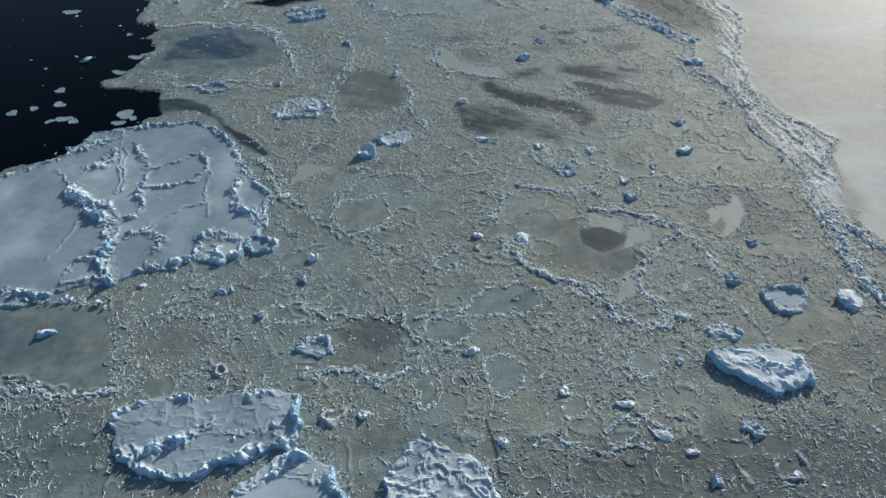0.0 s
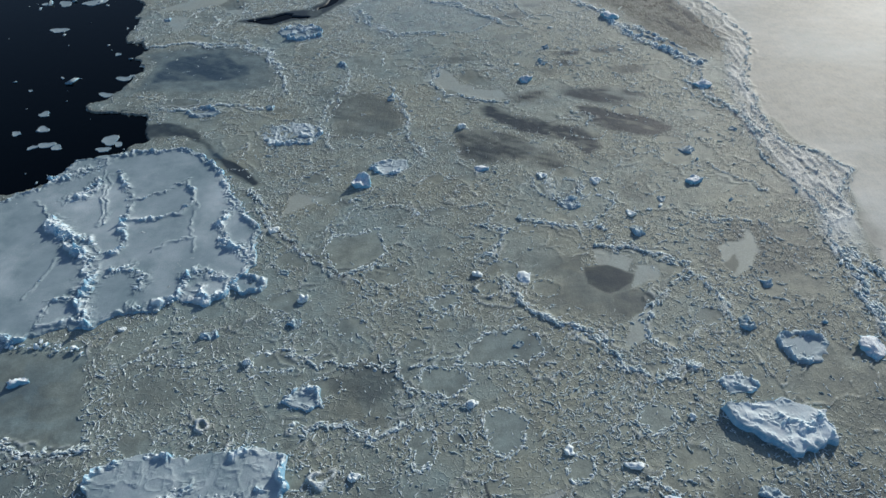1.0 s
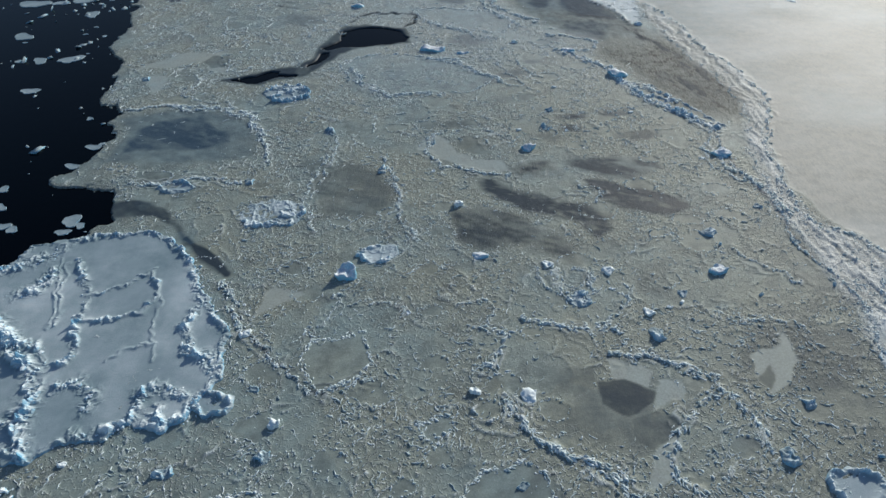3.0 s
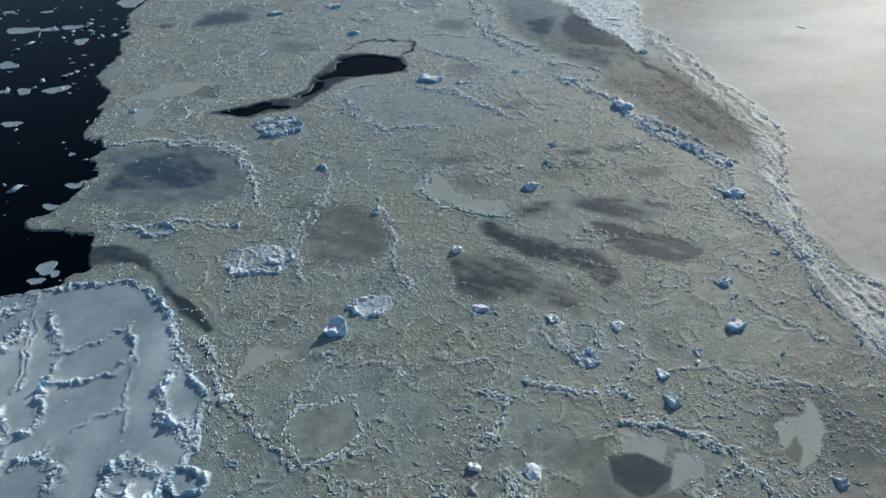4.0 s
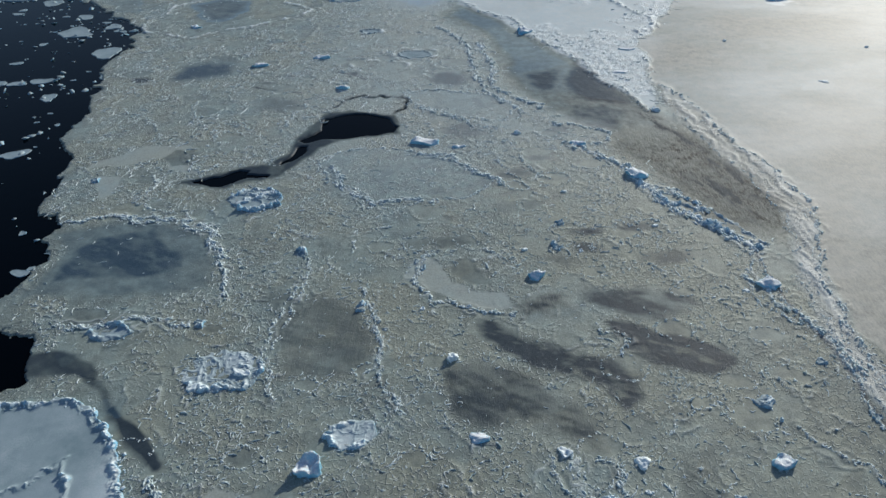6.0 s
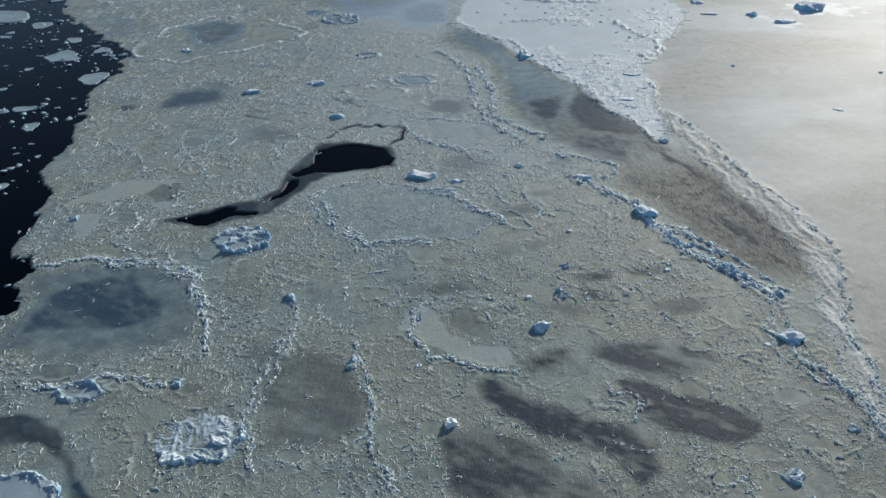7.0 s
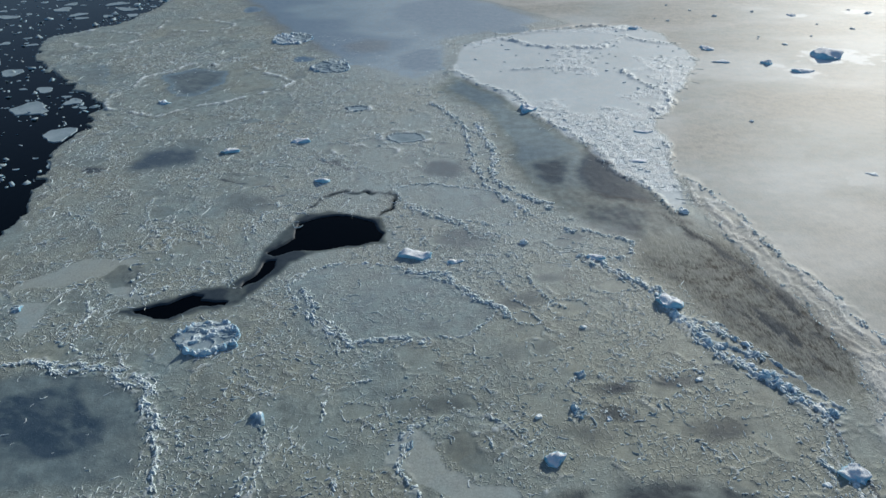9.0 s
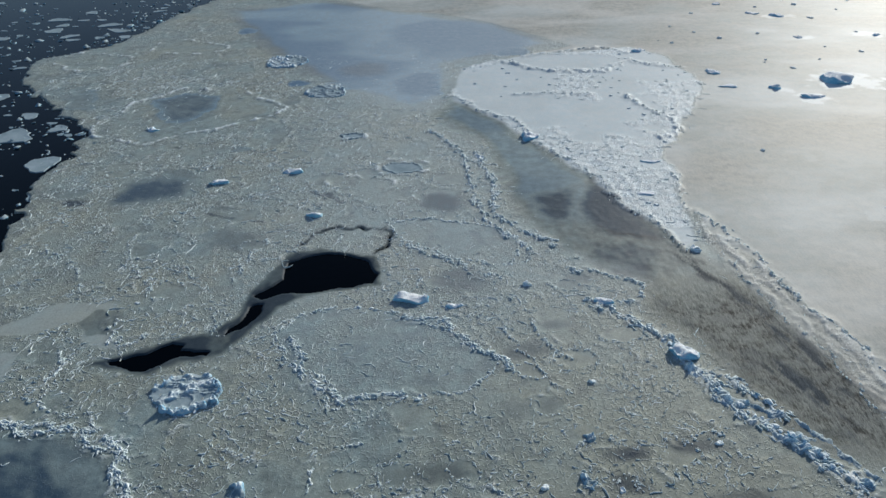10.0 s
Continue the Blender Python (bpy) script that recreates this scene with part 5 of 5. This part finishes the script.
snow_bits = 0
while snow_bits < 60:
    x, y = rng.uniform(5, 105), rng.uniform(265, 412)
    if region(np.array([x]), np.array([y]), SNOW_FLOE)[0] < 1 or math.hypot((x - 41) / 26, (y - 338) / 17) < 1 or math.hypot((x - 62) / 24, (y - 394) / 11) < 1:
        continue
    copy_thing(bits[snow_bits % 6], pose(x, y, 0.05, 0, 0, rng.uniform(-40, 40)))["label"] = "blue-shaded ice lump on bright snowy ice"
    snow_bits += 1


# ---- loose floes in the open water ----
def cake_mesh(seed):
    rng = np.random.default_rng(seed)
    n = 18
    ph = rng.uniform(0, 6.28, 4)
    ang = np.linspace(0, 2 * math.pi, n, endpoint=False)
    r = 1 + 0.22 * np.sin(2 * ang + ph[0]) + 0.14 * np.sin(3 * ang + ph[1]) + 0.08 * np.sin(5 * ang + ph[2]) + rng.normal(size=n) * 0.05
    rings = [(1.0, -0.25), (1.02, 0.02), (0.97, 0.12), (0.86, 0.10), (0.6, 0.07)]
    verts = [(r[i] * k * math.cos(ang[i]), r[i] * k * math.sin(ang[i]) * 0.75, z + (0.03 * rng.random() if z > 0.05 else 0)) for k, z in rings for i in range(n)]
    faces = [(a * n + i, a * n + (i + 1) % n, (a + 1) * n + (i + 1) % n, (a + 1) * n + i) for a in range(len(rings) - 1) for i in range(n)]
    faces.append(tuple(range((len(rings) - 1) * n, len(rings) * n)))
    me = bpy.data.meshes.new("drift_floe")
    me.from_pydata(verts, [], faces)
    a = me.attributes.new("snow", "FLOAT", "POINT")
    a.data.foreach_set("value", np.full(len(verts), 0.12, np.float32))
    me.materials.append(FLOE)
    return me


def drift_floe(me, x, y, size, turn):
    ob = new("drift_floe", me)
    ob.matrix_world = pose(x, y, -0.28, 0, 0, turn) @ Matrix.Diagonal((size, size, 0.7 + 0.2 * size, 1))
    return tagged(ob, "flat grey ice cake adrift in black water" if size < 2.5 else "large flat grey floe adrift in dark water", "ice cake", "drifting ice cakes")


cakes = [cake_mesh(600 + i) for i in range(10)]
placed = []
for x, y, size in [(-107, 155, 1.5), (-104, 148, 1.6), (-110, 146, 1.2), (-100, 141, 1.8), (-97, 140, 1.4), (-103, 140, 1.1), (-122, 225, 3.4), (-118, 280, 4.0),
                   (-91.1, 186.8, 1.6), (-86.1, 178.7, 1.2), (-92.8, 173.3, 1.8), (-94.5, 164.6, 1.7), (-95.5, 158.1, 1.3), (-84.9, 143.1, 2.4), (-85.1, 139.1, 1.5), (-69.6, 142.2, 1.1), (-100, 187.9, 1), (-82.3, 141.4, 1.2), (-90.8, 174.9, 1), (-92.7, 185.5, 0.8),
                   (-128, 300, 6.0), (-150, 322, 7.0), (-205, 372, 14), (-178, 360, 5.0), (-131, 262, 3.0), (-140, 275, 3.4), (-125, 204, 2.4)]:
    placed.append((x, y, size))
while len(placed) < 250:
    x, y = rng.uniform(-330, -75), rng.uniform(120, 520)
    size = min(5.0, 0.5 + rng.exponential(0.75) * (1 + max(0, y - 180) / 160))
    d = float(region(np.array([x]), np.array([y]), WATER_EDGE)[0])
    shore = math.exp(-d / 14)
    if d < 0.5 + size or rng.random() > (0.10 + 0.9 * min(1, max(0, (y - 190) / 110))) * (0.35 + 0.65 * shore) or d > 150:
        continue
    if any((x - a) ** 2 + (y - b) ** 2 < (size + c) ** 2 for a, b, c in placed):
        continue
    placed.append((x, y, size))
for x, y, size in placed:
    drift_floe(cakes[int(rng.integers(10))], x, y, size, rng.uniform(-25, 25) + (180 if rng.random() < 0.5 else 0))


# ---- loose rubble, too small to count ----
def block_cloud(name, xyz, size, mat, rng, label, category, snow, flat=0.5):
    """Many small angular blocks in one mesh."""
    n = len(size)
    cube = np.array([(a, b, c) for a in (-0.5, 0.5) for b in (-0.5, 0.5) for c in (-0.5, 0.5)])
    faces = np.array([(0, 1, 3, 2), (4, 6, 7, 5), (0, 4, 5, 1), (2, 3, 7, 6), (0, 2, 6, 4), (1, 5, 7, 3)])
    p = cube[None] * (1 + 0.7 * (rng.random((n, 8, 3)) - 0.5))
    p = p * np.stack([rng.uniform(0.7, 1.9, n), rng.uniform(0.5, 1.1, n), rng.uniform(0.5, 1.0, n) * flat * 2], 1)[:, None, :] * size[:, None, None]
    tip = rng.normal(size=(n, 2)) * 0.35
    z = p[:, :, 2] + p[:, :, 0] * tip[:, 0:1] + p[:, :, 1] * tip[:, 1:2]
    a = rng.uniform(0, 6.283, n)[:, None]
    q = np.stack([p[:, :, 0] * np.cos(a) - p[:, :, 1] * np.sin(a), p[:, :, 0] * np.sin(a) + p[:, :, 1] * np.cos(a), z], -1) + xyz[:, None, :]
    quads = (faces[None] + (np.arange(n) * 8)[:, None, None]).reshape(-1, 4)
    me = bpy.data.meshes.new(name)
    me.vertices.add(n * 8)
    me.vertices.foreach_set("co", q.astype(np.float32).ravel())
    me.loops.add(quads.size)
    me.loops.foreach_set("vertex_index", quads.astype(np.int32).ravel())
    me.polygons.add(len(quads))
    me.polygons.foreach_set("loop_start", np.arange(0, quads.size, 4, dtype=np.int32))
    at = me.attributes.new("snow", "FLOAT", "POINT")
    at.data.foreach_set("value", np.repeat(np.clip(snow, 0, 1), 8).astype(np.float32))
    me.materials.append(mat)
    me.update(calc_edges=True)
    return tagged(new(name, me), label, category, kind="stuff")


def strew_rubble(count):
    rng = np.random.default_rng(71)
    y = 38 + (300 - 38) * rng.random(count) ** 1.5
    x = rng.uniform(-1, 1, count) * np.interp(y, [34, 155, 300], [80, 125, 150])
    z, layers = relief(x, y)
    ok = rng.random(count) < 0.5 * step(0.2, 0.5, z) * (1 - layers["thin"]) * layers["rough"]
    ok &= ~inside(x, y, BIG_FLOE)
    x, y, z = x[ok], y[ok], z[ok]
    size = np.minimum((0.12 + rng.exponential(0.08, len(x))) * (1 + np.clip(y - 120, 0, 300) * 0.003), 0.6)
    block_cloud("ice_rubble", np.stack([x, y, z - 0.03], 1), size, FLOE, rng, "snowy rubble of small broken ice blocks", "ice rubble", rng.uniform(0.2, 0.9, len(x)), 0.35)


def strew_brash(count):
    rng = np.random.default_rng(72)
    y = rng.uniform(125, 520, count)
    x = rng.uniform(-330, -70, count)
    d = region(x, y, WATER_EDGE)
    ok = (d > 0.3) & (rng.random(count) < (0.15 + 0.85 * step(190, 300, y)) * (0.2 + 0.8 * np.exp(-d / 20)))
    ok &= value_noise(x, y, 9, 73) > 0.4
    x, y = x[ok], y[ok]
    size = (0.25 + rng.exponential(0.35, len(x))) * (1 + np.clip(y - 150, 0, 400) * 0.002)
    block_cloud("brash_ice", np.stack([x, y, np.full(len(x), -0.27)], 1), size, FLOE, rng, "scattered brash ice on dark water", "brash ice", np.full(len(x), 0.2), 0.15)


# ---- thin upturned edges of broken crust, standing in the slush ----
def strands(name, x, y, z, head, bend, length, width, height, rng, label, swirl=0.0):
    """Many bent slivers of snow-topped crust, each a narrow flat crest between two steep flanks. swirl: how far they follow the slush's eddies."""
    n, k = len(x), 5
    go = length / (k - 1)
    px, py, way = [x], [y], []
    follow = rng.random(n) < swirl
    back = rng.random(n) < 0.5
    for i in range(k):
        turn = head + bend * (i / (k - 1) - 0.5)
        if swirl:
            e = 0.2
            here = eddy(px[-1], py[-1])
            along_x, along_y = eddy(px[-1], py[-1] + e) - here, here - eddy(px[-1] + e, py[-1])
            turn = np.where(follow, np.arctan2(along_y, along_x) + math.pi * back, turn)
        turn = turn + rng.normal(0, 0.42, n)
        way.append(turn)
        if i < k - 1:
            px.append(px[-1] + np.cos(turn) * go)
            py.append(py[-1] + np.sin(turn) * go)
    px, py, way = np.stack(px, 1), np.stack(py, 1), np.stack(way, 1)
    s = np.linspace(0, 1, k)[None]
    taper = np.clip(np.sin(math.pi * (0.06 + 0.88 * s)) ** 0.6, 0.25, 1)
    crest = z[:, None] + height[:, None] * taper * rng.uniform(0.3, 1.4, (n, k))
    nx, ny = -np.sin(way), np.cos(way)
    half = 0.5 * width[:, None] * taper * rng.uniform(0.45, 1.55, (n, k))
    out = np.empty((n, k, 4, 3))
    for j, side in enumerate((-1.0, -0.68, 0.68, 1.0)):
        off = half * side * rng.uniform(0.7, 1.3, (n, k))
        top = crest + rng.normal(0, 0.035, (n, k)) if j in (1, 2) else np.repeat(z[:, None] - 0.14, k, 1)
        out[:, :, j] = np.stack([px + nx * off, py + ny * off, top], -1)
    idx = np.arange(n * k * 4).reshape(n, k, 4)
    quads = np.stack([idx[:, :-1, :-1], idx[:, 1:, :-1], idx[:, 1:, 1:], idx[:, :-1, 1:]], -1).reshape(-1, 4)
    base = np.array([x.mean(), y.mean(), 0.0])
    out = out - base
    me = bpy.data.meshes.new(name)
    me.vertices.add(n * k * 4)
    me.vertices.foreach_set("co", out.astype(np.float32).ravel())
    me.loops.add(quads.size)
    me.loops.foreach_set("vertex_index", quads.astype(np.int32).ravel())
    me.polygons.add(len(quads))
    me.polygons.foreach_set("loop_start", np.arange(0, quads.size, 4, dtype=np.int32))
    me.materials.append(RIME)
    me.update(calc_edges=True)
    ob = new(name, me)
    ob.location = base.tolist()
    return tagged(ob, label, "ice edges")


def eddy(x, y):
    """The slow whirls in which the slush froze."""
    return value_noise(x, y, 5.2, 85) + 0.5 * value_noise(x, y, 2.3, 86)


def unwarp(qx, qy, share):
    """Where the plan's shifted places really lie."""
    px, py = qx, qy
    for _ in range(3):
        wx, wy = warp(px, py)
        px, py = qx - share * (wx - px), qy - share * (wy - py)
    return px, py


def strew_slivers(count):
    """Slivers all over the rough slush, lying in swarms that share a direction."""
    rng = np.random.default_rng(81)
    y = 36 + (405 - 36) * rng.random(count) ** 1.4
    x = rng.uniform(-1, 1, count) * np.interp(y, [34, 155, 330, 405], [82, 128, 160, 170])
    z, layers = relief(x, y)
    swarm = fbm(x, y, 6, 82, 3)
    level = np.abs((eddy(x, y) / 0.17) % 1 - 0.5)
    ok = rng.random(count) < layers["rough"] * (1 - 0.8 * layers["thin"]) * (0.2 + 0.9 * step(0.35, 0.6, swarm)) * (0.32 + 1.3 * (1 - step(0.05, 0.2, level)))
    ok &= ~inside(x, y, BIG_FLOE) & (z > 0.0) & (region(x, y, WATER_EDGE) < -1.5)
    x, y, z = x[ok], y[ok], np.minimum(z[ok], 0.2)
    n = len(x)
    grow = 1 + np.clip(y - 170, 0, 200) * 0.0028
    head = 9 * fbm(x, y, 14, 83, 2) + rng.normal(0, 0.75, n) + (rng.random(n) < 0.3) * 1.57
    length = np.minimum(0.3 + rng.exponential(0.5, n), 2.4) * grow * (1 + 0.7 * step(150, 220, y))
    strands("ice_slivers", x, y, z, head, rng.normal(0, 1.8, n), length, rng.uniform(0.08, 0.23, n) * grow, rng.uniform(0.02, 0.15, n) * (1 - 0.45 * step(150, 240, y)), rng,
            "crumpled thin ice edges standing up from grey slush", 0.65)["kind"] = "stuff"


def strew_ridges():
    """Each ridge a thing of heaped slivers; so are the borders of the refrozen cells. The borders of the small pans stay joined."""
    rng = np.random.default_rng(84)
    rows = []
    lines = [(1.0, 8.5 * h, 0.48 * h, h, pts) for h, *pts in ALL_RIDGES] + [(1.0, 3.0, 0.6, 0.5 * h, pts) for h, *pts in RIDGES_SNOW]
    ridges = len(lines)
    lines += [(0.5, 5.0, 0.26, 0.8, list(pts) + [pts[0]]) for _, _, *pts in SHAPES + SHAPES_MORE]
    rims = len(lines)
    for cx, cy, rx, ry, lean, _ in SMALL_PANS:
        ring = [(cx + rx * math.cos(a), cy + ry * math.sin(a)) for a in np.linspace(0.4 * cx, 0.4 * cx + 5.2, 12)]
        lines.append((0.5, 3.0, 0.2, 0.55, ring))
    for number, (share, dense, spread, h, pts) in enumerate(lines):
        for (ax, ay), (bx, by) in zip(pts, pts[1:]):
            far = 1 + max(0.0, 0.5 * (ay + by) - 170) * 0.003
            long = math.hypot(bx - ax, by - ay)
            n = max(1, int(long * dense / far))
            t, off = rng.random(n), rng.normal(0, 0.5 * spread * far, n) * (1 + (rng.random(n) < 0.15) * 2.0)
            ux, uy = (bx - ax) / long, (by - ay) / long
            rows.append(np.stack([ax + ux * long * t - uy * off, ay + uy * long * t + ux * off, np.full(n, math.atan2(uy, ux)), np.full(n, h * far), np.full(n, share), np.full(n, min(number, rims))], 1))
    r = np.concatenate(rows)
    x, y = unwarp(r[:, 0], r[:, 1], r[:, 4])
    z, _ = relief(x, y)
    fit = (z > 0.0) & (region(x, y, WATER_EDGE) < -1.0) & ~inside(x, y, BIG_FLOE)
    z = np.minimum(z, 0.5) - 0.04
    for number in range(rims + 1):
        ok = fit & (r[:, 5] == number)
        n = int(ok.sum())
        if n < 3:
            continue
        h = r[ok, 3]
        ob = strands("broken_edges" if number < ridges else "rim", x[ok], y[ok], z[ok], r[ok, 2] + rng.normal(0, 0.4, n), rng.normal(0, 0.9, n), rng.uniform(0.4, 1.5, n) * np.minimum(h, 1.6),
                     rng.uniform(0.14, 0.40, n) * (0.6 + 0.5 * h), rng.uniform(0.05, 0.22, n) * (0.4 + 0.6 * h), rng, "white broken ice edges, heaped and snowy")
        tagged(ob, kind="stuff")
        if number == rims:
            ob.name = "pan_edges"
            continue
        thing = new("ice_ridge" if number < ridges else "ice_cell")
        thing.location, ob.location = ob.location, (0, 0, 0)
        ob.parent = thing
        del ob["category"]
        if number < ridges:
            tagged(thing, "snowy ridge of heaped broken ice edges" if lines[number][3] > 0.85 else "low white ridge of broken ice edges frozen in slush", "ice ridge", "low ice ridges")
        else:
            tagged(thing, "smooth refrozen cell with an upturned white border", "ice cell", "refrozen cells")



strew_slivers(205000)
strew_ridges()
strew_rubble(60000)
strew_brash(9000)
